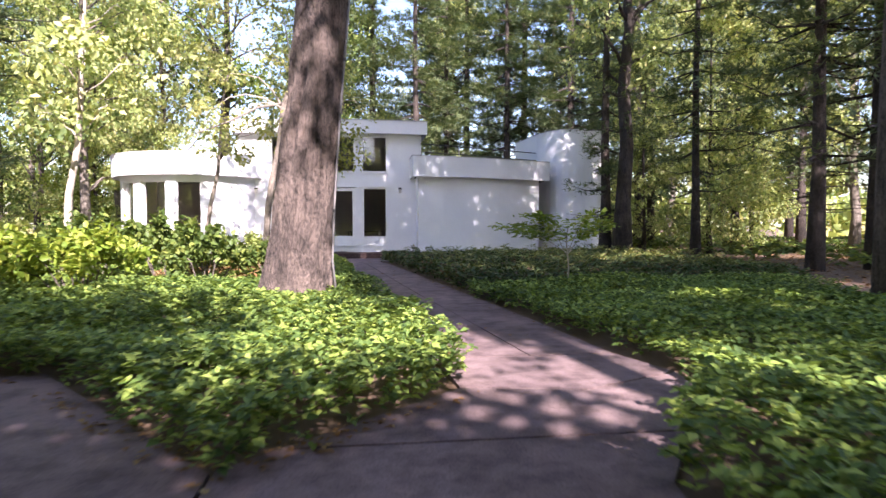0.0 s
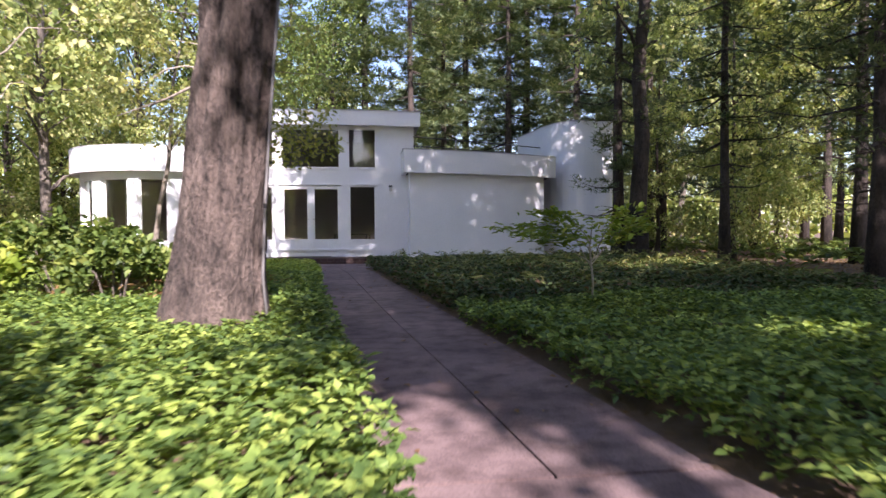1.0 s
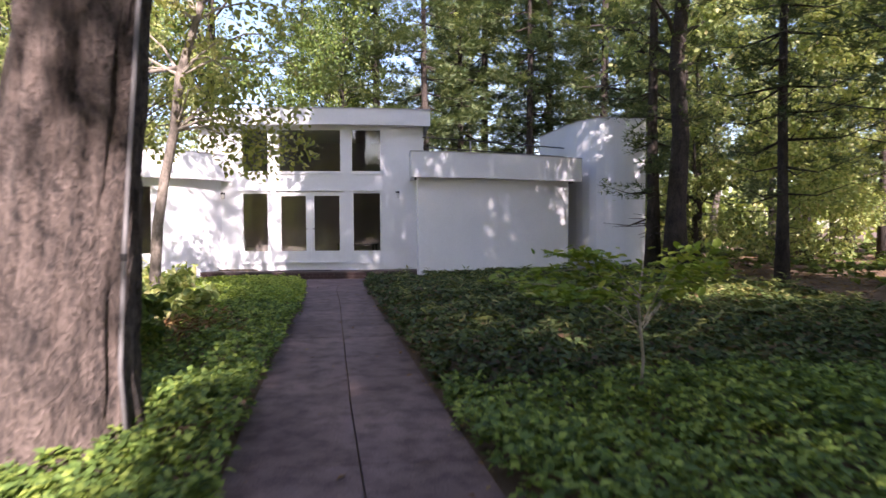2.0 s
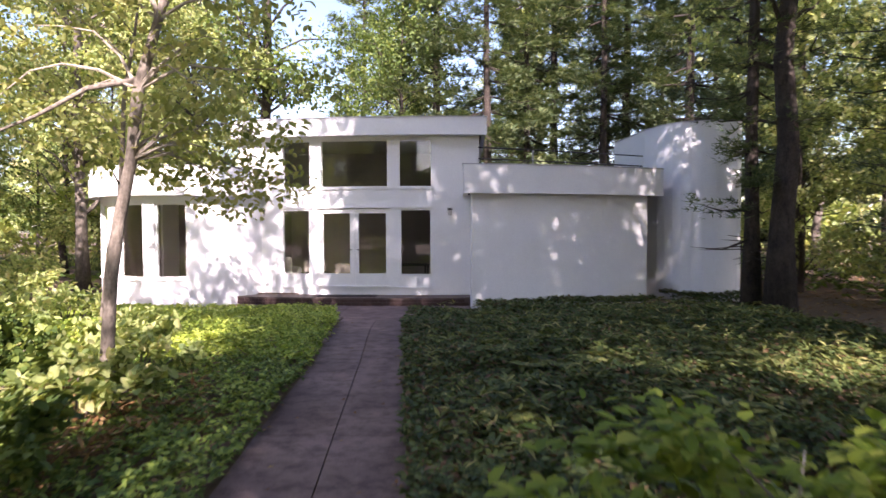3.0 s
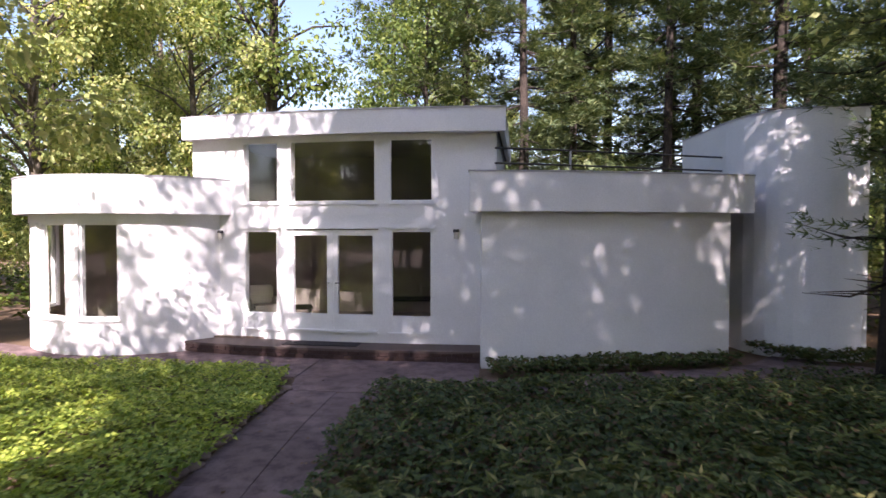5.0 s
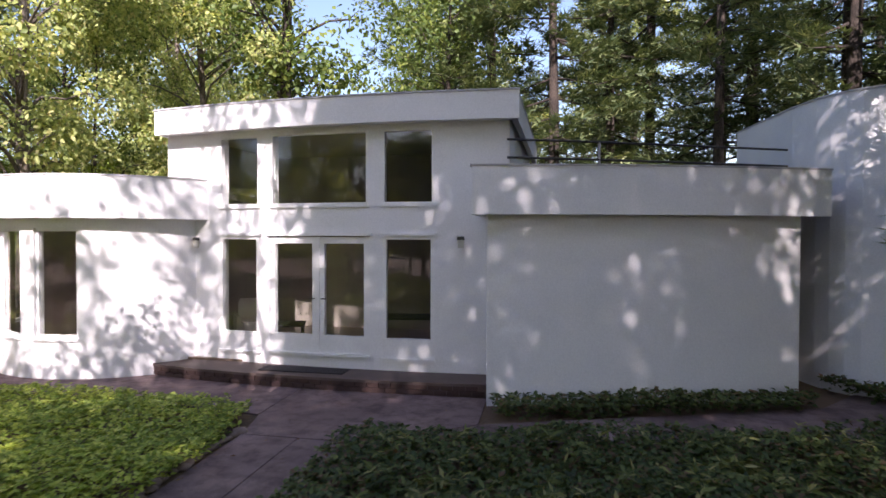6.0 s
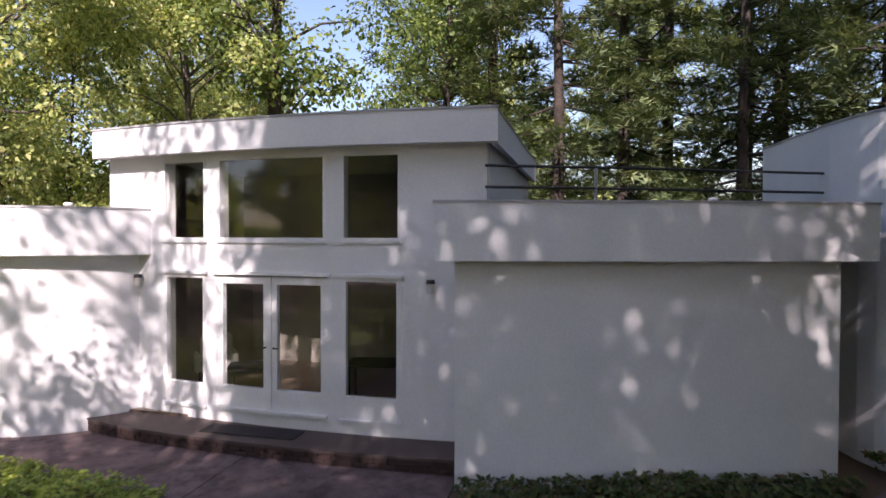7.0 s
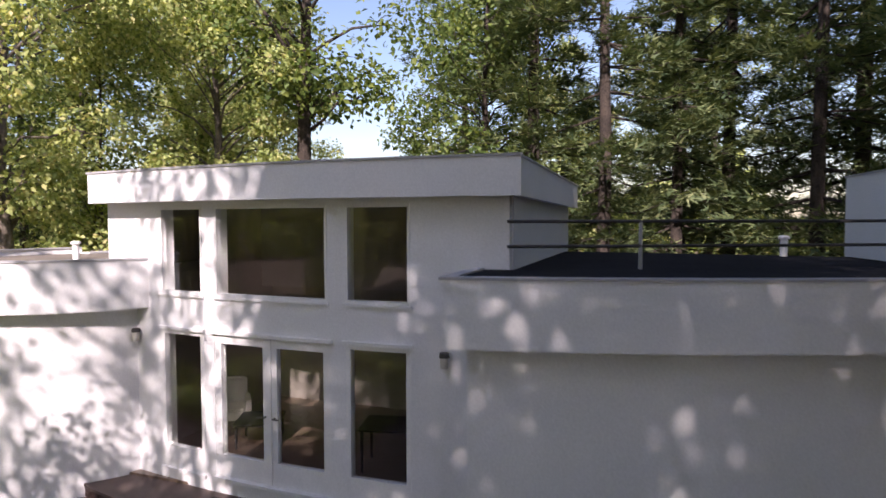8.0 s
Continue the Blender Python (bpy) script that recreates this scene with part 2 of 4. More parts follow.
LEAF4 = (np.array([(0, 0, 0), (0.32, 0.42, 0.10), (0, 1, -0.06), (-0.32, 0.42, 0.10)]), np.array([(0, 1, 2), (0, 2, 3)]))
LEAF6 = (np.array([(0, 0, 0), (0.30, 0.30, 0.09), (0.26, 0.70, 0.07), (0, 1, -0.08), (-0.26, 0.70, 0.07), (-0.30, 0.30, 0.09)]), np.array([(0, 1, 2), (0, 2, 3), (0, 3, 4), (0, 4, 5)]))
_t = []
for _a, _l, _z in ((-0.95, 0.85, 0.1), (-0.3, 1.0, -0.12), (0.35, 0.95, 0.22), (1.0, 0.85, -0.05)):
    _x, _y = math.sin(_a) * _l, math.cos(_a) * _l
    _t += [(0.085 * math.cos(_a), -0.085 * math.sin(_a), 0), (-0.085 * math.cos(_a), 0.085 * math.sin(_a), 0), (_x, _y, _z)]
TUFT = (np.array(_t), np.arange(12).reshape(4, 3))
BLADE = (np.array([(0, 0, 0), (0.13, 0.4, 0.03), (0, 1, -0.08), (-0.13, 0.4, 0.03)]), np.array([(0, 1, 2), (0, 2, 3)]))


def leaves(name, at, dirs, ups, sizes, material, parent=None, shape=LEAF4):
    """One mesh of many leaves: roots, directions, upper sides and lengths."""
    v, f = shape
    at, d, u = np.asarray(at), np.asarray(dirs), np.asarray(ups)
    d = d / np.maximum(np.linalg.norm(d, axis=1, keepdims=True), 1e-6)
    s = np.cross(d, u)
    s /= np.maximum(np.linalg.norm(s, axis=1, keepdims=True), 1e-6)
    n = np.cross(s, d)
    P = at[:, None, :] + sizes[:, None, None] * (v[None, :, 0:1] * s[:, None, :] + v[None, :, 1:2] * d[:, None, :] + v[None, :, 2:3] * n[:, None, :])
    F = f[None] + (np.arange(len(at)) * len(v))[:, None, None]
    return raw(name, P.reshape(-1, 3), F.reshape(-1, 3), material, parent)


def rand_dirs(rng, n, flat=1.0):
    d = rng.normal(size=(n, 3))
    d[:, 2] *= flat
    return d / np.linalg.norm(d, axis=1, keepdims=True)

# ---- ground and paving ----
def ground_sheet():
    xs = np.concatenate([np.linspace(-900, -40, 12), np.linspace(-36, 40, 96), np.linspace(44, 900, 12)])
    ys = np.concatenate([np.linspace(-900, -14, 10), np.linspace(-12, 60, 91), np.linspace(64, 900, 12)])
    X, Y = np.meshgrid(xs, ys)
    Z = gz(X, Y) - 0.012
    rng = np.random.default_rng(3)
    far = np.clip((np.hypot(X - 1, Y - 12) - 16) / 20, 0, 1) * (np.hypot(X, Y) < 200)
    Z = Z + far * rng.normal(0, 0.06, X.shape)
    V = np.stack([X, Y, Z], -1).reshape(-1, 3)
    nx = len(xs)
    i = (np.arange(len(ys) - 1)[:, None] * nx + np.arange(nx - 1)[None]).ravel()
    ob = raw("ground", V, np.stack([i, i + 1, i + nx + 1, i + nx], -1), M_LITTER, smooth=True)
    tagged(ob, "brown woodland soil with fallen leaves", "ground", kind="structure")


ground_sheet()


def paving(bm, pts, thick=0.12):
    lo = [bm.verts.new((x, y, float(gz(x, y)) - thick)) for x, y in pts]
    hi = [bm.verts.new((x, y, float(gz(x, y)) + 0.014)) for x, y in pts]
    bm.faces.new(hi)
    n = len(pts)
    for i in range(n):
        bm.faces.new((lo[i], lo[(i + 1) % n], hi[(i + 1) % n], hi[i]))


PATH_Y = [4.32, 6.0, 8.6, 11.8, 14.6, 17.7, 19.3]
PATH_L = [0.50, 0.30, 0.00, -0.30, -0.52, -0.93, -1.10]
PATH_R = [1.86, 1.72, 1.42, 1.08, 0.76, 0.46, 0.42]


def path_l(y):
    return float(np.interp(y, PATH_Y, PATH_L))


def path_r(y):
    return float(np.interp(y, PATH_Y, PATH_R))


path = tagged(empty("pavement"), "brown-grey concrete garden path with open joints", "path", kind="structure")
FORE = [[(-7, -8), (-0.62, -8), (-0.62, 2.38), (-2.12, 4.2), (-3.2, 4.0), (-7, 3.5)],
        [(-0.60, -8), (1.3, -8), (0.95, 1.0), (1.14, 2.07), (1.5, 2.6), (-0.40, 2.6), (-0.60, 2.4)],
        [(-0.38, 2.62), (1.515, 2.62), (1.98, 3.3), (2.03, 3.69), (1.30, 3.34), (0.55, 3.49)],
        [(0.55, 3.51), (1.29, 3.36), (2.03, 3.71), (1.87, 4.30), (0.50, 4.30)],
        [(-1.1, 19.32), (0.42, 19.32), (1.0, 19.7), (1.85, 20.4), (1.8, 21.75), (-1.4, 21.75), (-1.35, 20.2)],
        [(-1.37, 20.2), (-1.42, 21.75), (-4.9, 22.4), (-5.6, 21.9), (-7, 21.7), (-9.4, 22.4), (-9.4, 20.9), (-6.5, 20.45), (-4, 20.55)],
        [(1.02, 19.68), (2, 19.6), (7.4, 20.95), (9.5, 22.2), (7.75, 23.3), (6.9, 22.3), (1.87, 20.4)]]
for pts in FORE:
    bm = bmesh.new()
    paving(bm, pts)
    part("slab", bm, M_CONC, path)
cuts = [4.32, 7.4, 11.4, 15.5, 19.3]
for a, b in zip(cuts, cuts[1:]):
    for side in (0, 1):
        bm = bmesh.new()
        pts = []
        for y in (a + 0.004, a * 0.75 + b * 0.25, (a + b) / 2, a * 0.25 + b * 0.75, b - 0.004):
            m = (path_l(y) * 0.48 + path_r(y) * 0.52)
            pts.append((y, path_l(y) if side == 0 else m + 0.006, m - 0.006 if side == 0 else path_r(y)))
        paving(bm, [(x0, y) for y, x0, x1 in pts] + [(x1, y) for y, x0, x1 in pts[::-1]])
        part("slab", bm, M_CONC, path)

# ---- the house ----
house = tagged(empty("house", (0, 23, 0)), "modern white stucco house with curved walls and flat roofs", "house")
house.matrix_parent_inverse = Matrix()


def hpart(name, bm, material, label="", smooth=False, under=None):
    ob = part(name, bm, material, under or house, label, smooth)
    if under is None:
        ob.matrix_parent_inverse = house.matrix_basis.inverted()
    return ob


house.matrix_basis = Matrix.Translation((0, 23, 0))


def fy(x):
    return 22.44 + 0.02 * (x + 0.2) ** 2


def front(x0, x1, out=0.0, n=None):
    n = n or max(1, int((x1 - x0) / 0.35))
    rows = []
    for i in range(n + 1):
        x = x0 + (x1 - x0) * i / n
        sl = 0.04 * (x + 0.2)
        L = math.hypot(1, sl)
        nx, ny = sl / L, -1 / L
        rows.append((x + nx * out, fy(x) + ny * out, nx, ny))
    return rows


XL, XR = -4.81, 2.06
panels = [(XL, XR, -0.25, 0.33), (XL, XR, 2.51, 3.07), (XL, XR, 4.40, 4.80)]
panels += [(x0, x1, 0.33, 2.51) for x0, x1 in ((XL, -3.53), (-2.64, -2.43), (-0.41, -0.17), (0.77, XR))]
panels += [(x0, x1, 3.07, 4.40) for x0, x1 in ((XL, -3.52), (-2.64, -2.38), (-0.45, -0.17), (0.76, XR))]
for x0, x1, z0, z1 in panels:
    bm = bmesh.new()
    ribbon(bm, front(x0, x1), 0.25, z0, z1)
    hpart("pier" if x1 - x0 < 0.4 else "wall", bm, M_STUCCO)
bm = bmesh.new()
box(bm, XL, XL + 0.25, fy(XL) + 0.25, 28.2, -0.25, 4.8)
box(bm, XR - 0.25, XR, fy(XR) + 0.25, 28.2, -0.25, 4.8)
box(bm, XL, XR, 28.2, 28.45, -0.25, 4.8)
hpart("side_wall", bm, M_STUCCO)
# roof fascia with a thin metal edge
OV, OVL = 0.17, 0.03
bm = bmesh.new()
ribbon(bm, front(XL - OVL, XR + OV, 0.30), 0.10, 4.48, 4.95)
yl, yr = front(XL - OVL, XR + OV, 0.30)[0][1], front(XL - OVL, XR + OV, 0.30)[-1][1]
box(bm, XL - OVL, XL - OVL + 0.1, yl + 0.1, 28.7, 4.48, 4.95)
box(bm, XR + OV - 0.1, XR + OV, yr + 0.1, 28.7, 4.48, 4.95)
hpart("fascia", bm, M_STUCCO)
bm = bmesh.new()
ribbon(bm, front(XL - OVL - 0.015, XR + OV + 0.015, 0.318), 0.13, 4.95, 4.98)
box(bm, XL - OVL - 0.015, XL - OVL + 0.12, yl + 0.13, 28.7, 4.95, 4.98)
box(bm, XR + OV - 0.12, XR + OV + 0.015, yr + 0.13, 28.7, 4.95, 4.98)
hpart("roof_edge", bm, M_TRIM, "weathered grey metal drip edge")
bm = bmesh.new()
ribbon(bm, front(XL - OVL + 0.1, XR + OV - 0.1, 0.20), 0.60, 4.62, 4.88)
box(bm, XL - OVL + 0.1, XR + OV - 0.1, 22.85, 28.7, 4.62, 4.88)
hpart("roof", bm, M_GRAVELROOF)
bm = bmesh.new()
ribbon(bm, front(XL - OVL + 0.1, XR + OV - 0.1, 0.20), 0.199, 4.50, 4.53)
hpart("soffit", bm, M_PAINT)


def glazed(name, x0, x1, z0, z1, fr=0.055, sill=0.055, back=0.10):
    """A fixed light in the front wall: frame bars, and a pane."""
    f = bmesh.new()
    b = -back
    ribbon(f, front(x0, x0 + fr, b + 0.05), 0.09, z0, z1)
    ribbon(f, front(x1 - fr, x1, b + 0.05), 0.09, z0, z1)
    ribbon(f, front(x0 + fr, x1 - fr, b + 0.05), 0.09, z1 - fr, z1)
    ribbon(f, front(x0 + fr, x1 - fr, b + 0.05), 0.09, z0, z0 + sill)
    w = hpart(name, f, M_PAINT)
    g = bmesh.new()
    ribbon(g, front(x0 + fr, x1 - fr, b), 0.006, z0 + sill, z1 - fr)
    p = part("pane", g, M_GLASS, w)
    p.visible_shadow = False
    return w


for x0, x1 in ((-3.52, -2.64), (-2.38, -0.45), (-0.17, 0.76)):
    w = glazed("window", x0, x1, 3.07, 4.40, 0.035, 0.045, 0.04)
    s = bmesh.new()
    ribbon(s, front(x0 - 0.03, x1 + 0.03, 0.035), 0.10, 3.03, 3.066)
    part("sill", s, M_PAINT, w)
for x0, x1 in ((-3.53, -2.64), (-0.17, 0.77)):
    w = glazed("window", x0, x1, 0.33, 2.51, 0.065, 0.35, 0.045)
    s = bmesh.new()
    ribbon(s, front(x0 - 0.02, x1 + 0.02, 0.045), 0.12, 0.285, 0.328)
    part("sill", s, M_PAINT, w)
    s = bmesh.new()
    ribbon(s, front(x0 - 0.04, x1 + 0.04, 0.05), 0.05, 2.512, 2.56)
    part("head_trim", s, M_PAINT, w)
for x0, x1, hx in ((-2.43, -1.422, -1.50), (-1.418, -0.41, -1.34)):
    d = glazed("door", x0, x1, 0.36, 2.49, 0.12, 0.33, 0.06)
    bm = bmesh.new()
    tube(bm, [(hx, fy(hx) + 0.03, 1.36), (hx, fy(hx) - 0.02, 1.36), (hx, fy(hx) - 0.055, 1.36), (hx + (0.1 if hx < -1.42 else -0.1) * -1, fy(hx) - 0.06, 1.36)], [0.012] * 4)
    part("handle", bm, M_RAIL, d, "dark lever handle")
bm = bmesh.new()
ribbon(bm, front(-2.47, -0.37, 0.05), 0.05, 2.512, 2.56)
ribbon(bm, front(-2.43, -0.41, 0.06), 0.22, 0.31, 0.358)
ribbon(bm, front(-1.452, -1.388, 0.012), 0.035, 0.36, 2.49)
hpart("door_trim", bm, M_PAINT)

# round bay
BX, BY, BR = -6.45, 24.05, 2.68


def arc(a0, a1, r, n=None):
    n = n or max(2, int(abs(a1 - a0) / 4))
    return [(BX + r * math.cos(t), BY + r * math.sin(t), math.cos(t), math.sin(t)) for t in [radians(a0 + (a1 - a0) * i / n) for i in range(n + 1)]]


A0, A1 = -215, -28
BAYWIN = [(-91, -73), (-119, -98), (-145, -127), (-171, -153)]
edges = [A1] + [e for w in BAYWIN for e in (w[1], w[0])] + [A0]
for lo, hi, z0, z1 in [(A0, A1, -0.3, 0.62), (A0, A1, 2.64, 2.95)] + [(lo, hi, 0.62, 2.64) for hi, lo in zip(edges[::2], edges[1::2])]:
    bm = bmesh.new()
    ribbon(bm, arc(lo, hi, BR), 0.22, z0, z1)
    hpart("bay_pier" if hi - lo < 12 else "bay_wall", bm, M_STUCCO)
    # Dark sheet added over the white inner face, so the bay reads as shaded.
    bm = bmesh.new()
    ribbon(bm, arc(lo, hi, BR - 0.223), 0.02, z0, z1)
    hpart("bay_dark_lining", bm, M_ROOM)
for lo, hi in BAYWIN:
    f = bmesh.new()
    ribbon(f, arc(lo, lo + 1.1, BR - 0.06), 0.08, 0.62, 2.64)
    ribbon(f, arc(hi - 1.1, hi, BR - 0.06), 0.08, 0.62, 2.64)
    ribbon(f, arc(lo + 1.1, hi - 1.1, BR - 0.06), 0.08, 0.62, 0.68)
    ribbon(f, arc(lo + 1.1, hi - 1.1, BR - 0.06), 0.08, 2.585, 2.64)
    w = hpart("window", f, M_PAINT)
    g = bmesh.new()
    ribbon(g, arc(lo + 1.1, hi - 1.1, BR - 0.09), 0.006, 0.68, 2.585)
    p = part("pane", g, M_GLASS, w)
    p.visible_shadow = False
    s = bmesh.new()
    ribbon(s, arc(lo - 0.6, hi + 0.6, BR + 0.04), 0.1, 0.58, 0.617)
    part("sill", s, M_PAINT, w)
bm = bmesh.new()
ribbon(bm, arc(A0, -23, BR + 0.28), 0.12, 2.82, 3.58)
hpart("bay_parapet", bm, M_STUCCO)
bm = bmesh.new()
ribbon(bm, arc(A0, -24, BR + 0.295), 0.16, 3.58, 3.61)
hpart("bay_roof_edge", bm, M_TRIM, "weathered grey metal drip edge")
bm = bmesh.new()
ribbon(bm, arc(A0, -25, BR + 0.17), 0.15, 2.84, 2.87)
hpart("bay_soffit", bm, M_PAINT)
bm = bmesh.new()
slab(bm, [(x, y) for x, y, _, _ in arc(A0, -27, BR + 0.16)] + [(-4.955, 28), (-8.65, 28)], 3.3, 3.46)
hpart("bay_roof", bm, M_GRAVELROOF)
bm = bmesh.new()
xa, ya = arc(A0, A1, BR)[0][:2]
box(bm, xa - 0.02, xa + 0.2, ya, 28.2, -0.3, 3.5)
box(bm, xa, XL, 28.2, 28.4, -0.3, 3.5)
hpart("bay_side_wall", bm, M_STUCCO)

# the closed wing with its parapet
WA, WB, WSAG = Vector((1.84, 21.42)), Vector((6.76, 22.90)), 0.17


def wing(s0, s1, out=0.0, n=14):
    d = (WB - WA).normalized()
    nrm = Vector((d.y, -d.x))
    L = (WB - WA).length
    rows = []
    for i in range(n + 1):
        s = s0 + (s1 - s0) * i / n
        u = s / L
        bulge = WSAG * 4 * u * (1 - u)
        sl = -WSAG * 4 * (1 - 2 * u) / L
        nn = (nrm + d * sl).normalized()
        p = WA + d * s + nrm * bulge + nn * out
        rows.append((p.x, p.y, nn.x, nn.y))
    return rows


WL = (WB - WA).length
bm = bmesh.new()
ribbon(bm, wing(0, WL), 0.25, -0.3, 2.86)
box(bm, 1.84, 2.09, 21.68, fy(2.0) + 0.02, -0.3, 2.86)
hpart("wing_wall", bm, M_STUCCO)
bm = bmesh.new()
wl = wing(-0.24, WL + 0.35, 0.24)
ribbon(bm, wl, 0.12, 2.83, 3.56)
box(bm, wl[0][0] - 0.02, wl[0][0] + 0.11, wl[0][1] + 0.115, fy(1.6) + 0.05, 2.83, 3.56)
hpart("wing_parapet", bm, M_STUCCO)
bm = bmesh.new()
ribbon(bm, wing(-0.26, WL + 0.36, 0.255), 0.15, 3.56, 3.59)
box(bm, wl[0][0] - 0.035, wl[0][0] + 0.12, wl[0][1] + 0.145, fy(1.6), 3.56, 3.59)
hpart("wing_roof_edge", bm, M_TRIM, "weathered grey metal drip edge")
bm = bmesh.new()
slab(bm, [(x, y) for x, y, _, _ in wing(-0.1, WL + 0.34, 0.11)] + [(7.17, 24.6), (6.98, 26.5), (6.92, 27.0), (2.11, 27.6), (2.11, 22.55), (1.72, 22.5)], 2.86, 3.57)
hpart("wing_roof", bm, M_ROOF, "black membrane on the flat roof")
# tall block at the end
bm = bmesh.new()
BLOCK = [(6.93, 27.3), (7.0, 26.5), (7.1, 25.5), (7.19, 24.6), (7.35, 23.9), (7.47, 23.62), (7.62, 23.4), (7.8, 23.23), (8.05, 23.1), (8.35, 23.02), (8.7, 22.98), (9.3, 23.02), (9.42, 23.08), (9.7, 28.0)]
slab(bm, BLOCK, -0.3, 4.92)
hpart("end_block", bm, M_STUCCO)
bm = bmesh.new()
slab(bm, [(8.4 + (x - 8.4) * 1.014, 25.2 + (y - 25.2) * 1.008) for x, y in BLOCK], 4.92, 4.95)
hpart("block_roof_edge", bm, M_TRIM, "weathered grey metal drip edge")

# rooms behind the glass, made up; indoor shade is put into their dim wall colour
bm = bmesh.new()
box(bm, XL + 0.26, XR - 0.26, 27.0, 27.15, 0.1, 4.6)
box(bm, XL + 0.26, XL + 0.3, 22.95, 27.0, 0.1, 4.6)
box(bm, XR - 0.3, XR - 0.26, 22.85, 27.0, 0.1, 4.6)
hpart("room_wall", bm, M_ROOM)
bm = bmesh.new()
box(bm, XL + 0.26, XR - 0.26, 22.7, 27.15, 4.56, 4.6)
# Lighter block added on the upper back wall, as if lit.
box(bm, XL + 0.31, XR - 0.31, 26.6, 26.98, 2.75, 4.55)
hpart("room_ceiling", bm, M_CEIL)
bm = bmesh.new()
box(bm, XL + 0.26, XR - 0.26, 22.6, 27.15, 0.02, 0.14)
slab(bm, [(x, y) for x, y, _, _ in arc(-214, -40, BR - 0.23)] + [(-5.2, 27), (-8.2, 27)], 0.0, 0.12)
hpart("room_floor", bm, M_ROOMFLOOR)
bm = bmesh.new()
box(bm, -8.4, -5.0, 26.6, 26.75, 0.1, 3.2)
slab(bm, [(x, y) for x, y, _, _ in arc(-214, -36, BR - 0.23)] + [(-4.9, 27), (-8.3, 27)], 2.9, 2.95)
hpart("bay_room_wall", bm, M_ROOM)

def table(x, y, w, d, h, turn):
    e = tagged(empty("table", (x, y, 0.14)), "low dark wooden table on the floor behind the glass", "table")
    e.rotation_euler = (0, 0, turn)
    b = bmesh.new()
    box(b, -w / 2, w / 2, -d / 2, d / 2, h - 0.04, h, 0.008)
    part("tabletop", b, M_DARK, e)
    for sx in (-1, 1):
        for sy in (-1, 1):
            b = bmesh.new()
            cx, cy = sx * (w / 2 - 0.06), sy * (d / 2 - 0.06)
            tube(b, [(cx, cy, 0), (cx, cy, h - 0.041)], [0.02, 0.03], 8)
            part("leg", b, M_DARK, e)


def armchair(x, y, turn):
    e = tagged(empty("armchair", (x, y, 0.14)), "pale linen armchair standing behind the glass", "armchair")
    e.rotation_euler = (0, 0, turn)
    b = bmesh.new()
    box(b, -0.32, 0.32, -0.36, 0.30, 0.2, 0.42, 0.05)
    part("seat", b, M_LINEN, e, smooth=False)
    b = bmesh.new()
    box(b, -0.38, 0.38, 0.301, 0.44, 0.2, 0.9, 0.05)
    part("backrest", b, M_LINEN, e)
    for sx in (-1, 1):
        b = bmesh.new()
        box(b, min(sx * 0.321, sx * 0.42), max(sx * 0.321, sx * 0.42), -0.36, 0.3, 0.2, 0.6, 0.04)
        part("armrest", b, M_LINEN, e)
        for sy in (-0.3, 0.36):
            b = bmesh.new()
            tube(b, [(sx * 0.33, sy, 0), (sx * 0.33, sy, 0.22)], [0.015, 0.025], 8)
            part("leg", b, M_DARK, e)


table(-0.1, 24.2, 1.3, 0.75, 0.72, 0.2)
table(-3.0, 24.4, 0.8, 0.8, 0.45, 0.4)
armchair(-4.1, 24.9, 0.7)

# entrance step: curved brick riser, dark tread
bm = bmesh.new()
STEP = [(-4.98, 22.28), (-4.4, 22.02), (-3.6, 21.86), (-2.6, 21.76), (-1.4, 21.70), (0, 21.68), (1.0, 21.72), (1.82, 21.80)]
back = [(x, fy(x) - 0.006) for x in (1.82, 0.5, -1, -2.5, -3.6, -4.35)] + [(-4.7, 22.6)]
slab(bm, STEP + back, 0.055, 0.10)
step = tagged(part("step", bm, M_SLATE), "low brown slate step with brick riser at the doors", "step", kind="structure")


def step_at(s):
    P = [Vector(p) for p in STEP]
    for a, b in zip(P, P[1:]):
        L = (b - a).length
        if s <= L:
            return a + (b - a) * (s / L), (b - a).normalized()
        s -= L
    return P[-1], (P[-1] - P[-2]).normalized()


total = sum((Vector(a) - Vector(b)).length for a, b in zip(STEP, STEP[1:]))
me_brick = None
for row in range(2):
    s = 0.06 + 0.1 * row
    while s < total - 0.1:
        p, d = step_at(s)
        if me_brick is None:
            b = bmesh.new()
            box(b, -0.098, 0.098, 0, 0.1, 0, 0.075, 0.004)
            ob = part("brick", b, M_BRICK, step)
            me_brick = ob.data
        else:
            ob = new("brick", me_brick)
            ob.parent = step
        ob.matrix_basis = Matrix.Translation((p.x - d.y * 0.012, p.y + d.x * 0.012, -0.105 + row * 0.083)) @ Matrix.Rotation(math.atan2(d.y, d.x), 4, "Z")
        s += 0.208
bm = bmesh.new()
slab(bm, [(x + 0.02, y + 0.05) for x, y in STEP] + back, -0.2, 0.054)
part("core", bm, M_SLATE, step)
bm = bmesh.new()
box(bm, -2.35, -0.75, 21.95, 22.36, 0.101, 0.118, 0.005)
tagged(part("door_mat", bm, M_MAT), "dark rubber door mat lying on the step", "door mat")

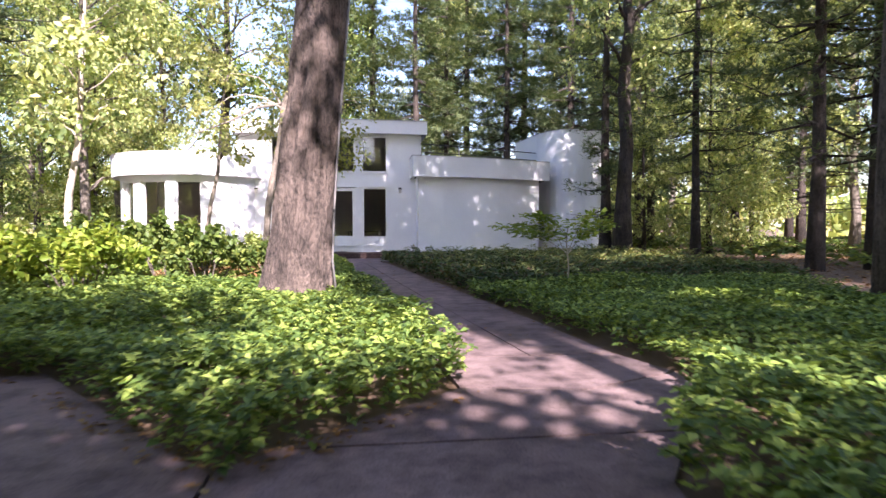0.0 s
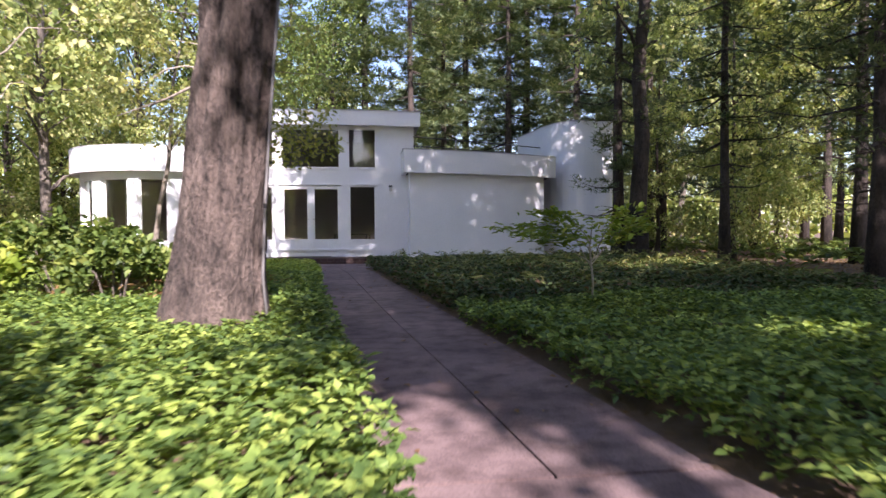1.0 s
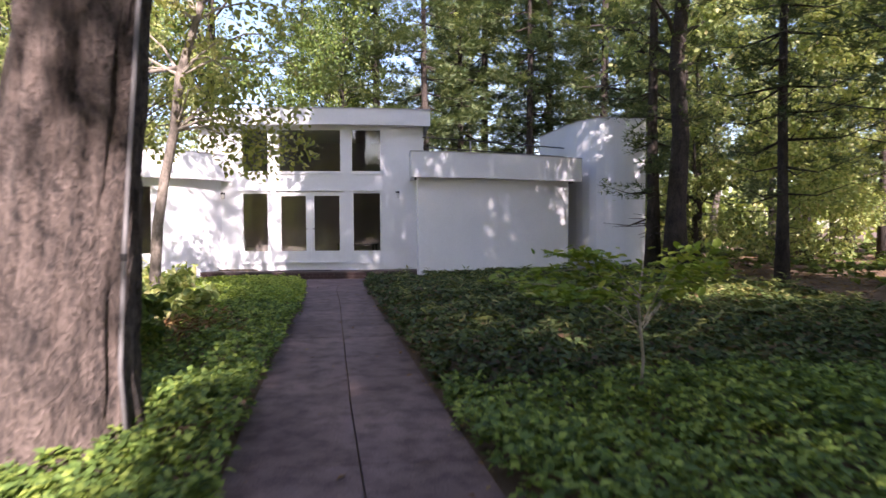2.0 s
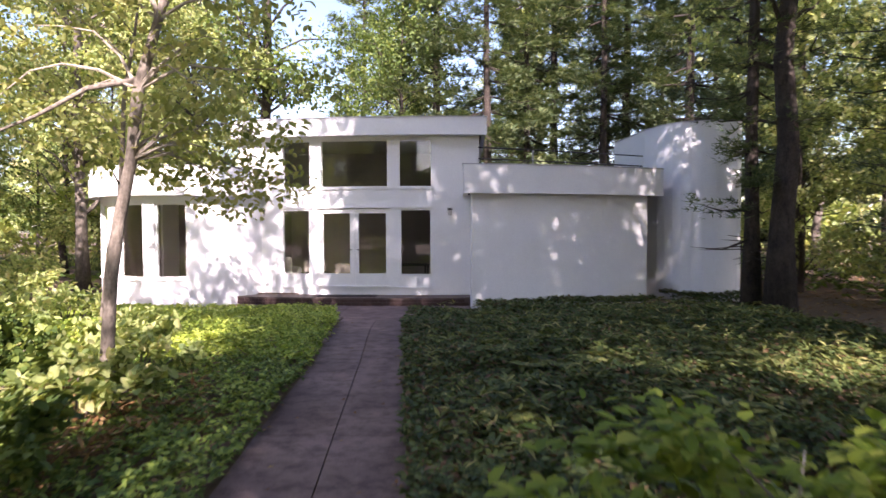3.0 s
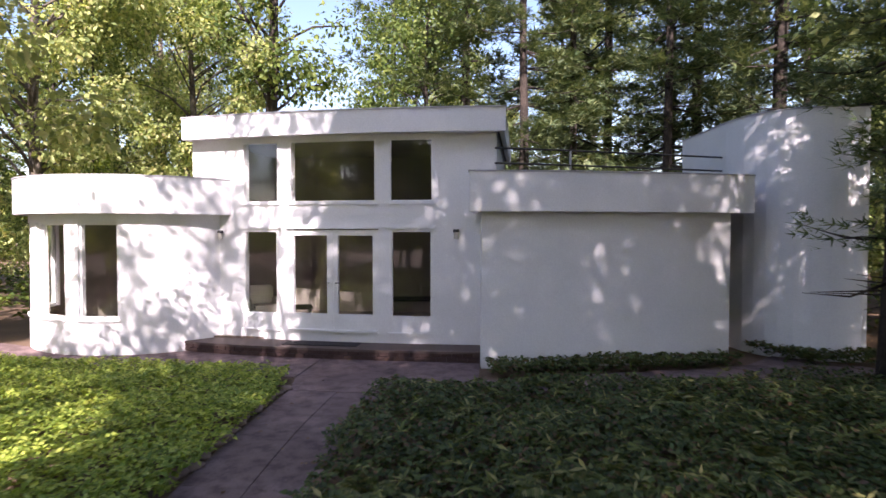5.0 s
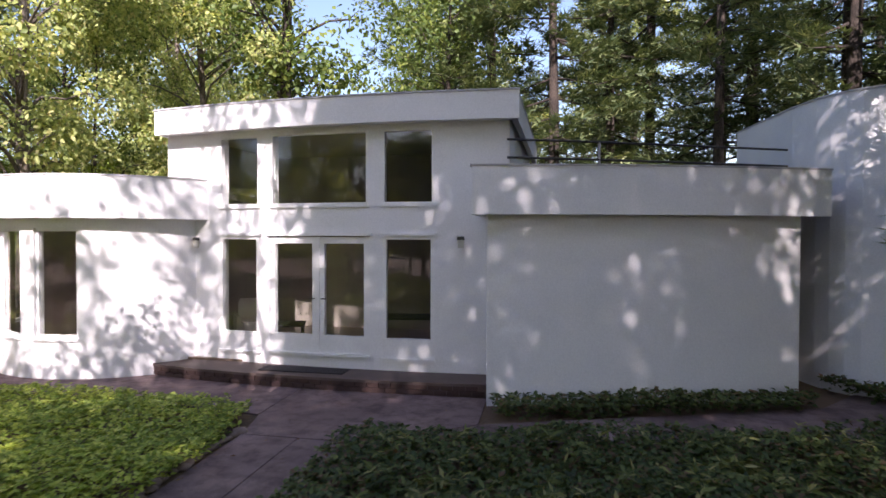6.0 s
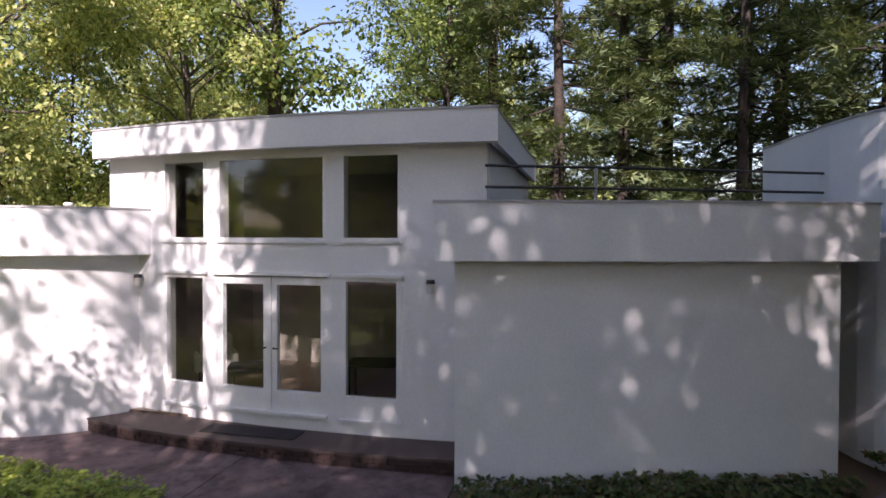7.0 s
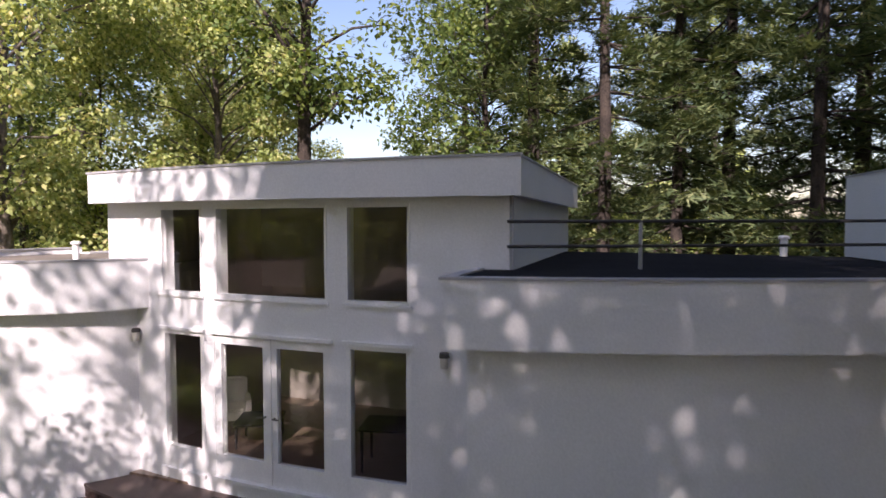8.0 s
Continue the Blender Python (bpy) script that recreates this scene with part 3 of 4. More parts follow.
# rail on the flat roof
rail = tagged(empty("roof_railing", (2.1, 22.7, 3.57)), "dark steel railing with two bars on the flat roof", "railing")
rail.matrix_basis = Matrix.Translation((2.1, 22.7, 3.57))
RI = rail.matrix_basis.inverted()
RP = [(2.04, 22.5), (3.6, 23.12), (5.4, 23.93), (7.2, 24.78)]
for z in (3.86, 4.17):
    bm = bmesh.new()
    tube(bm, [(x, y, z) for x, y in RP], [0.021] * 4, 8)
    part("bar", bm, M_RAIL, rail).matrix_parent_inverse = RI
bm = bmesh.new()
tube(bm, [(3.6, 23.125, 3.565), (3.6, 23.125, 4.17)], [0.025, 0.025], 8)
part("post", bm, M_TRIM, rail, "pale grey post").matrix_parent_inverse = RI


def wall_lamp(x, y, z):
    e = tagged(empty("wall_lamp", (x, y, z)), "small wall lamp with dark cap on white stucco", "wall lamp", "lamps beside the doors")
    b = bmesh.new()
    bmesh.ops.create_cone(b, cap_ends=True, segments=16, radius1=0.055, radius2=0.055, depth=0.025, matrix=Matrix.Translation((0, -0.012, -0.03)) @ Matrix.Rotation(radians(90), 4, "X"))
    part("backplate", b, M_PAINT, e)
    b = bmesh.new()
    bmesh.ops.create_cone(b, cap_ends=True, segments=18, radius1=0.07, radius2=0.06, depth=0.06, matrix=Matrix.Translation((0, -0.08, 0.03)))
    part("cap", b, M_RAIL, e)
    b = bmesh.new()
    bmesh.ops.create_cone(b, cap_ends=True, segments=18, radius1=0.05, radius2=0.055, depth=0.14, matrix=Matrix.Translation((0, -0.08, -0.07)))
    part("shade", b, M_LINEN, e, "frosted pale shade")


wall_lamp(1.25, fy(1.25), 2.44)
wall_lamp(-4.05, fy(-4.05), 2.42)


def vent_pipe(x, y, z):
    e = tagged(empty("vent_pipe", (x, y, z)), "short white vent pipe on the flat roof", "vent pipe")
    b = bmesh.new()
    tube(b, [(0, 0, 0), (0, 0, 0.3)], [0.06, 0.06], 14)
    part("pipe", b, M_PAINT, e)
    b = bmesh.new()
    tube(b, [(0, 0, 0.3), (0, 0, 0.34), (0, 0, 0.36)], [0.09, 0.09, 0.05], 14)
    part("cap", b, M_PAINT, e)


vent_pipe(-6.8, 23.9, 3.46)
vent_pipe(5.9, 26.8, 3.57)

# ---- trees ----
def limb_points(rng, a, b, n=5, sag=0.0, jit=0.08):
    a, b = Vector(a), Vector(b)
    L = (b - a).length
    pts = []
    for i in range(n):
        u = i / (n - 1)
        p = a.lerp(b, u) + Vector((rng.uniform(-1, 1), rng.uniform(-1, 1), rng.uniform(-1, 1))) * L * jit * (0 if i == 0 else 1)
        p.z += sag * math.sin(math.pi * u)
        pts.append(p)
    return pts


def broadleaf(seed, h, r, crown_base, spread, clumps, per, size, bark_m, leaf_m, lean=(0, 0), clump_r=(0.8, 1.5), label="", at=(0, 0), shape=LEAF4, sides=10, bare=0.35, flat=0.75):
    """A tree with a tapered trunk, limbs that reach into each clump of leaves, and gaps between the clumps."""
    rng, nr = random.Random(seed), np.random.default_rng(seed)
    e = tagged(empty("tree"), label or "tall broadleaf tree with yellow-green leaves", "tree", "woodland trees")
    e.location = (at[0], at[1], float(gz(*at)))
    tp = []
    for i in range(9):
        u = i / 8
        tp.append(Vector((lean[0] * u + (rng.uniform(-1, 1) * 0.12 if 0 < i else 0) * h / 14, lean[1] * u + (rng.uniform(-1, 1) * 0.12 if 0 < i else 0) * h / 14, -0.1 + u * h * 0.92)))
    bm = bmesh.new()
    tube(bm, tp, [r * (1.35 if i == 0 else 1.0 - 0.88 * (i / 8) ** 1.1) for i in range(9)], sides, 0.06, seed)
    P, N = [], []
    for k in range(clumps):
        u = rng.uniform(0, 1)
        z = crown_base + (h - crown_base) * u
        prof = math.sin(math.pi * (0.15 + 0.8 * u)) ** 0.7
        ang = k * 2.399 + rng.uniform(-0.4, 0.4)
        rad = spread * prof * rng.uniform(0.3, 1.0)
        tz = max(0.25 * crown_base, z - rad * rng.uniform(0.3, 0.8))
        f = min(1, tz / (h * 0.92))
        j = min(7, int(f * 8))
        base = tp[j].lerp(tp[j + 1], f * 8 - j)
        c = Vector((base.x + math.cos(ang) * rad, base.y + math.sin(ang) * rad, z))
        lp = limb_points(rng, base, c, 5, 0.15 * rad, 0.06)
        rr = max(0.012, r * 0.34 * (1 - 0.6 * f))
        tube(bm, lp, [rr * (1 - 0.8 * i / 4) for i in range(5)], 4, 0, seed + k)
        cr = rng.uniform(*clump_r)
        for _ in range(2):
            q = c + Vector((rng.uniform(-1, 1), rng.uniform(-1, 1), rng.uniform(-0.6, 0.6))) * cr * 0.8
            tube(bm, [lp[3], (lp[3] + q) / 2 + Vector((0, 0, 0.08)), q], [rr * 0.3, rr * 0.2, 0.004], 3, 0, k)
        n = int(per * rng.uniform(0.6, 1.3))
        d = rand_dirs(nr, n)
        p = np.array(c)[None] + d * (cr * nr.uniform(bare, 1.0, n) ** 0.6)[:, None] * np.array([1, 1, flat])
        # leaves gather along twigs
        p += 0.12 * np.sin(p[:, [1, 2, 0]] * 7.3 + k)
        P.append(p)
        N.append(d)
    part("trunk", bm, bark_m, e, smooth=True)
    P, N = np.concatenate(P), np.concatenate(N)
    dirs = N * 0.5 + nr.normal(size=N.shape) * 0.6 + np.array([0, 0, -0.35])
    ups = N * 0.9 + nr.normal(size=N.shape) * 0.4 + np.array([0, 0, 0.45])
    leaves("crown", P, dirs, ups, size * nr.uniform(0.6, 1.25, len(P)), leaf_m, e, shape)
    return e


def pine(seed, h, r, low, reach, whorls, at=(0, 0), label="", tuft=0.26, dens=1.0, lean=(0, 0)):
    """A dark pine: straight trunk, whorls of drooping boughs with flat pads of needles, dead stubs below."""
    rng, nr = random.Random(seed), np.random.default_rng(seed)
    e = tagged(empty("pine_tree"), label or "tall pine with dark straight trunk and drooping boughs", "tree", "woodland trees")
    e.location = (at[0], at[1], float(gz(*at)))
    bm = bmesh.new()
    tp = [Vector((lean[0] * i / 7 + rng.uniform(-0.05, 0.05), lean[1] * i / 7 + rng.uniform(-0.05, 0.05), -0.1 + h * i / 7)) for i in range(8)]
    tube(bm, tp, [r * (1.3 if i == 0 else 1 - 0.9 * i / 7) for i in range(8)], 10, 0.05, seed)
    P, D = [], []
    for k in range(whorls):
        u = k / (whorls - 1)
        z = low + (h * 0.97 - low) * u
        cx, cy = lean[0] * z / h, lean[1] * z / h
        for b in range(rng.choice((3, 4, 5))):
            a = rng.uniform(0, math.tau)
            L = reach * (1 - 0.8 * u ** 1.8) * rng.uniform(0.4, 1.15)
            drop = rng.uniform(-0.05, 0.22) * L
            tip = Vector((cx + math.cos(a) * L, cy + math.sin(a) * L, z - drop + 0.1 * L))
            o = Vector((cx, cy, z))
            mid = o.lerp(tip, 0.5) + Vector((0, 0, -0.10 * L))
            tube(bm, [o, mid, tip], [0.028 + 0.01 * L, 0.02, 0.006], 3, 0, k)
            if u < 0.06 and rng.random() < 0.6:
                continue
            n = int(46 * L * dens)
            t = nr.uniform(0.25, 1.05, n)
            w = (0.13 + 0.30 * (1 - np.abs(t - 0.6))) * L * 0.55
            ax, side = np.array([math.cos(a), math.sin(a), 0]), np.array([-math.sin(a), math.cos(a), 0])
            s = nr.uniform(-1, 1, n)
            base = np.array(o)[None] * (1 - t)[:, None] ** 2 + 2 * np.array(mid)[None] * (t * (1 - t))[:, None] + np.array(tip)[None] * (t ** 2)[:, None]
            p = base + side[None] * (s * w)[:, None] + np.array([0, 0, 1])[None] * nr.normal(0, 0.13, n)[:, None]
            P.append(p)
            D.append(ax[None] * 0.9 + side[None] * s[:, None] * 0.9 + nr.normal(0, 0.3, (n, 3)) + np.array([0, 0, 0.15]))
    for k in range(14):
        z, a = rng.uniform(1.2, max(1.6, low)), rng.uniform(0, math.tau)
        L = rng.uniform(0.3, 1.3)
        tube(bm, [(0, 0, z), (math.cos(a) * L, math.sin(a) * L, z + rng.uniform(-0.2, 0.15))], [0.018, 0.004], 4, 0, k)
    part("trunk", bm, M_PINE, e, smooth=True)
    P, D = np.concatenate(P), np.concatenate(D)
    leaves("crown", P, D, nr.normal(0, 0.4, P.shape) + np.array([0, 0, 1]), tuft * nr.uniform(0.7, 1.3, len(P)), M_NEEDLE, e, TUFT)
    return e


# the oak beside the path
def oak():
    rng = random.Random(11)
    e = tagged(empty("oak_tree", (-0.88, 7.62, 0)), "old oak with thick furrowed trunk standing in groundcover", "tree")
    n_ring, n_side = 90, 72
    V, F = [], []
    for i in range(n_ring):
        z = -0.1 + 9.0 * i / (n_ring - 1)
        rr = 0.36 - 0.018 * z + 0.20 * math.exp(-(z + 0.1) / 0.42) + 0.04 * math.exp(-((z - 9) / 1.2) ** 2)
        ox, oy = 0.10 * z - 0.03, 0.01 * z
        for k in range(n_side):
            a = k * math.tau / n_side
            flare = 1 + 0.10 * math.exp(-z / 0.35) * math.cos(5 * a + 0.6)
            q = Vector((math.cos(a) * 2.6, math.sin(a) * 2.6, z * 0.55))
            ridge = noise.noise(Vector((q.x * 2.2, q.y * 2.2, z * 0.75))) + 0.5 * noise.noise(Vector((q.x * 4.6, q.y * 4.6, z * 1.7 + 5)))
            d = rr * flare + 0.04 * (1 - abs(ridge) * 2.6) + 0.03 * noise.noise(q)
            V.append((ox + math.cos(a) * d, oy + math.sin(a) * d, z))
    for i in range(n_ring - 1):
        for k in range(n_side):
            j = (k + 1) % n_side
            F.append((i * n_side + k, i * n_side + j, (i + 1) * n_side + j, (i + 1) * n_side + k))
    raw("trunk", V, F, M_OAK, e, smooth=True)
    nr = np.random.default_rng(5)
    bm = bmesh.new()
    P = []
    # Crown above the view; its height and gaps are set to dapple the house.
    for k in range(46):
        a = k * 2.399
        rad = rng.uniform(0.7, 4.5)
        c = Vector((0.6 + math.cos(a) * rad, math.sin(a) * rad, rng.uniform(9.6, 14.5)))
        lp = limb_points(rng, (0.72, 0.08, rng.uniform(6.4, 8.6)), c, 5, 0.4, 0.06)
        tube(bm, lp, [0.12, 0.09, 0.06, 0.04, 0.015], 6, 0, k)
        n = 195
        d = rand_dirs(nr, n)
        P.append(np.array(c)[None] + d * (1.15 * nr.uniform(0.2, 1, n) ** 0.6)[:, None] * np.array([1, 1, 0.6]))
    # Unseen clumps added on the left to dapple the round bay.
    for k in range(11):
        c = Vector((rng.uniform(-5.0, -2.4), rng.uniform(-2.0, 1.5), rng.uniform(10.2, 13.6)))
        tube(bm, limb_points(rng, (0.75, 0.08, rng.uniform(6.8, 8.6)), c, 5, 0.4, 0.06), [0.1, 0.08, 0.055, 0.035, 0.012], 5, 0, k)
        d = rand_dirs(nr, 130)
        P.append(np.array(c)[None] + d * (0.85 * nr.uniform(0.2, 1, 130) ** 0.6)[:, None] * np.array([1, 1, 0.6]))
    part("branchwork", bm, M_OAK, e, smooth=True)
    P = np.concatenate(P)
    leaves("crown", P, nr.normal(size=P.shape) + np.array([0, 0, -0.3]), nr.normal(0, 0.5, P.shape) + np.array([0, 0, 1]), 0.19 * nr.uniform(0.6, 1.2, len(P)), M_LEAF, e)


oak()


def conduit():
    """A pale pipe that runs up the oak."""
    e = tagged(empty("conduit", (-0.88, 7.62, 0)), "pale grey conduit running up the oak trunk", "conduit")
    bm = bmesh.new()
    pts = []
    for i in range(15):
        z = -0.05 + i * 0.62
        rr = 0.36 - 0.018 * z + 0.20 * math.exp(-(z + 0.1) / 0.42) + 0.075
        a = -0.42 + 0.02 * math.sin(i)
        pts.append((0.10 * z - 0.03 + math.cos(a) * rr, 0.01 * z + math.sin(a) * rr, z))
    tube(bm, pts, [0.014] * len(pts), 8)
    part("pipe", bm, M_PIPE, e, smooth=True)
    for i in (2, 5, 8, 11):
        b = bmesh.new()
        x, y, z = pts[i]
        tube(b, [(x, y, z - 0.02), (x, y, z + 0.02)], [0.019, 0.019], 8)
        part("clip", b, M_RAIL, e)


conduit()
# forest round the house
proto = [broadleaf(21, 16, 0.20, 3.0, 3.4, 54, 430, 0.16, M_GREYBARK, M_LEAF, at=(-10.6, 32.4), lean=(0.3, 0), clump_r=(0.6, 1.1)),
         broadleaf(22, 18, 0.24, 4.0, 4.2, 60, 420, 0.17, M_GREYBARK, M_LEAF, at=(-14, 36), clump_r=(0.7, 1.25), lean=(-0.5, 0.4)),
         broadleaf(23, 14, 0.15, 1.6, 3.0, 40, 360, 0.155, M_PINE, M_LEAFDARK, at=(-2.8, 39), lean=(0.4, -0.2)),
         broadleaf(24, 11, 0.10, 1.0, 2.4, 40, 380, 0.145, M_PINE, M_LEAF, at=(-12.5, 29.5), clump_r=(0.5, 0.95))]
pines = [pine(31, 24, 0.24, 3.0, 3.2, 30, at=(0.4, 33.6), dens=0.72, tuft=0.34), pine(32, 21, 0.2, 2.2, 3.0, 28, at=(4.5, 33.5), dens=0.72, tuft=0.34), broadleaf(33, 18, 0.30, 6.3, 2.8, 40, 190, 0.2, M_PINE, M_LEAF, at=(9.1, 20.3), label="tree with thick dark trunk and light leaves beside the house"),
         pine(34, 17, 0.17, 2.6, 2.7, 20, at=(11.7, 12.4), dens=0.5, label="tall bare-stemmed pine with dead lower branches")]
pine(35, 16, 0.2, 1.8, 1.7, 20, at=(8.7, 20.9), dens=0.7, tuft=0.24, label="slender pine with low boughs before the white wall")
tall_oak = broadleaf(26, 20, 0.34, 8.5, 4.2, 40, 190, 0.25, M_PINE, M_LEAFDARK, at=(-7.4, 33.2), label="tall tree with dark bare trunk behind the house")
# Real trunk; the unseen crown is placed and thickened to shade the wing.
shade_tree = broadleaf(28, 21, 0.25, 9.0, 5.5, 119, 410, 0.27, M_OAK, M_LEAFDARK, clump_r=(1.1, 1.9), bare=0.05, lean=(-0.6, 0), at=(6.1, 6.05), label="tall clear-trunked tree with an unseen broad crown shaped for shade")


def plant(src, x, y, s, turn):
    return copy_thing(src, Matrix.Translation((x, y, float(gz(x, y)))) @ Matrix.Rotation(turn, 4, "Z") @ Matrix.Diagonal((s, s, s, 1)))


def blocked(x, y):
    if -10.5 < x < 11.5 and 19.5 < y < 29.5:
        return True
    if 7 < x < 26 and y < 11:
        return True
    if y < 20 and -7 < x < 10.5 and y > -7:
        return True
    return False


rng = random.Random(77)
spots = [(10.1, 12.3, 7, 1.0), (2.6, 31.6, 4, 0.9), (7.6, 31.8, 5, 1.0), (10.8, 30.6, 4, 1.0), (-1.6, 34.2, 2, 1.1), (14.0, 29.5, 5, 1.0), (6.2, 36.8, 4, 1.1), (9.3, 34.6, 4, 1.1), (12.6, 35.5, 5, 1.2), (16.5, 33, 4, 1.0), (9.6, 16.4, 7, 0.8), (14.5, 17.6, 7, 1.1), (13.4, 12.6, 7, 1.2), (17.2, 26.0, 7, 1.0), (13.2, 21.5, 3, 1.0), (12.4, 25.5, 3, 0.9), (18, 20, 0, 0.9), (20, 15, 3, 1.0), (16, 23, 3, 0.8)]
for x, y, k, s in spots:
    src = (proto + pines)[k]
    plant(src, x, y, s, rng.uniform(0, 6.28))
placed = [(s[0], s[1]) for s in spots] + [(-7.4, 33.2), (-14, 36), (-2.8, 39), (-12.5, 29.5), (0.4, 33.6), (4.5, 35.5), (8.9, 19.7), (10.1, 12.3), (11.7, 12.4)]
tries = 0
while len(placed) < 74 and tries < 4000:
    tries += 1
    x, y = rng.uniform(-30, 36), rng.uniform(-4, 54)
    if blocked(x, y) or min(math.hypot(x - a, y - b) for a, b in placed) < (3.4 if x < 11 or y > 30 else 4.4):
        continue
    if y < 9 and abs(x) > 8:
        continue
    # keep the gap of open sky beyond the upper roof
    if 29 < y and abs(x + 4.85 + (y - 33) * 0.48) < 4.0:
        continue
    placed.append((x, y))
    evergreen = rng.random() < (0.15 if x < -1 else 0.7 if y > 28 else 0.35)
    src = rng.choice(pines[:2] if y > 26 else pines[3:]) if evergreen else rng.choice(proto)
    plant(src, x, y, rng.uniform(0.8, 1.2), rng.uniform(0, 6.28))
# unseen trees added behind the walk, placed so that they shade the garden
under = broadleaf(27, 6.2, 0.12, 1.8, 2.9, 44, 430, 0.22, M_GREYBARK, M_LEAFDARK, clump_r=(1.0, 1.6), bare=0.05, at=(1.6, -6.2), label="low dense unseen tree added to shade the start of the path")
for x, y, s in [(-3.7, -6.0, 1.32), (-8.5, -5.6, 1.4), (-0.7, -6.6, 0.85), (8.6, -4.6, 1.1)]:
    plant(under, x, y, s, rng.uniform(0, 6.28))
plant(under, -4.2, -3.6, 1.34, 1.9)
# Unseen tree, added for broken shade over the path and right bed.
broadleaf(29, 17.6, 0.22, 7.6, 4.6, 84, 330, 0.24, M_OAK, M_LEAFDARK, clump_r=(0.8, 1.5), bare=0.05, at=(5.2, -2.6), label="unseen broad-crowned tree added to dapple path and right bed")
# More unseen trees, added for shade and for the panes to reflect.
for x, y, k, s in [(-13, -6, 1, 0.9), (-12.5, 4, 0, 0.9), (9, -14, 1, 1.0), (-9, -18, 5, 0.8), (-15, -3, 2, 1.0), (17, -9, 0, 1.1), (5, -26, 1, 1.0)]:
    plant((proto + pines)[k], x, y, s, rng.uniform(0, 6.28))
# Unseen narrow crown, placed to shade the path and part of the oak.
broadleaf(30, 17.5, 0.22, 8.2, 2.0, 58, 240, 0.22, M_OAK, M_LEAFDARK, clump_r=(0.6, 1.1), bare=0.05, at=(2.9, -4.6), label="tall clear-stemmed unseen tree added to shade path and oak")
# Unseen tree added to dapple the near right bed.
plant(proto[3], 4.8, -7.6, 1.0, 2.1)
plant(proto[0], 20.3, 30.7, 1.0, 1.1)
broadleaf(45, 6.0, 0.07, 2.0, 1.4, 26, 300, 0.12, M_GREYBARK, M_SHRUB, clump_r=(0.4, 0.8), at=(-13.3, 30.0), label="small bright yellow-green tree behind the house")
# Unseen copy added to darken the litter under the right-hand trees.
plant(shade_tree, 14.5, -1.0, 0.9, 0.8)
# pale leaning trees left of the path
def leaning_tree(x, y):
    rng, nr = random.Random(41), np.random.default_rng(41)
    e = tagged(empty("leaning_tree", (x, y, 0)), "slender crooked tree with pale bark and hanging leaves", "tree")
    bm = bmesh.new()
    stem = [(0, 0, -0.1), (0.02, 0, 0.7), (0.07, 0, 1.4), (0.17, 0, 2.0), (0.29, 0.02, 2.6), (0.37, 0.03, 3.3), (0.58, 0.05, 4.0), (0.75, 0.1, 4.6), (1.0, 0.3, 6.2)]
    tube(bm, stem, [0.085, 0.068, 0.062, 0.06, 0.058, 0.055, 0.046, 0.035, 0.012], 10, 0.05, 3)
    part("trunk", bm, M_LEAN, e, smooth=True)
    bm = bmesh.new()
    tube(bm, [(0.37, 0.03, 3.4), (-0.1, -0.05, 3.3), (-0.6, -0.1, 3.02), (-1.3, -0.2, 2.72)], [0.032, 0.026, 0.019, 0.007], 7, 0.04, 5)
    part("limb", bm, M_LEAN, e, smooth=True)
    P = []
    spots = [(1.0, -0.2, 3.5), (1.5, 0.0, 3.1), (2.0, 0.1, 2.75), (1.35, 0.4, 2.7), (0.9, 0.3, 2.9), (1.7, -0.4, 3.6), (2.2, 0.4, 3.3), (1.1, 0.0, 4.3), (1.8, 0.2, 4.4), (2.4, 0.1, 2.55), (1.7, 0.3, 2.35), (0.6, -0.3, 4.9), (1.5, 0.5, 5.2), (0.1, 0.2, 5.4), (-0.9, 0, 4.6), (-1.4, -0.2, 3.7), (-0.7, 0.4, 3.6), (0.9, 0.3, 6.2), (0.2, -0.3, 6.5), (2.3, 0.2, 4.9), (-1.6, 0.3, 5.3), (2.9, 0.2, 3.9)]
    for k, c in enumerate(spots):
        c = Vector((c[0] * 0.72, c[1] * 0.8, 1.75 + (c[2] - 1.75) * 0.75))
        o = Vector(stem[4]) if c.z < 3.1 else Vector(stem[5]) if c.z < 4.0 else Vector(stem[6])
        bm = bmesh.new()
        tube(bm, limb_points(rng, o, c, 5, 0.25, 0.05), [0.022, 0.016, 0.011, 0.008, 0.003], 5, 0, k)
        part("branch", bm, M_PALE, e)
        n = 105
        d = rand_dirs(nr, n)
        p = np.array(c)[None] + d * (0.42 * nr.uniform(0.15, 1, n) ** 0.6)[:, None] * np.array([1.1, 1.0, 0.62])
        P.append(p)
    P = np.concatenate(P)
    leaves("crown", P, nr.normal(size=P.shape) * np.array([1, 1, 0.5]) + np.array([0, 0, -0.6]), nr.normal(0, 0.5, P.shape) + np.array([0, 0, 1]), 0.088 * nr.uniform(0.6, 1.25, len(P)), M_PALELEAF, e, LEAF6)


leaning_tree(-1.97, 11.9)
broadleaf(43, 7.0, 0.06, 2.5, 2.3, 15, 150, 0.12, M_LEAN, M_PALELEAF, lean=(0.9, -0.2), clump_r=(0.4, 0.8), at=(-3.9, 14.9), label="thin grey-stemmed tree with loose hanging olive leaves")
broadleaf(42, 7.5, 0.08, 3.0, 2.0, 18, 150, 0.15, M_PALE, M_LEAF, lean=(0.5, 0.4), clump_r=(0.5, 0.9), at=(-5.5, 11.6), label="slender forked tree with whitish bark")


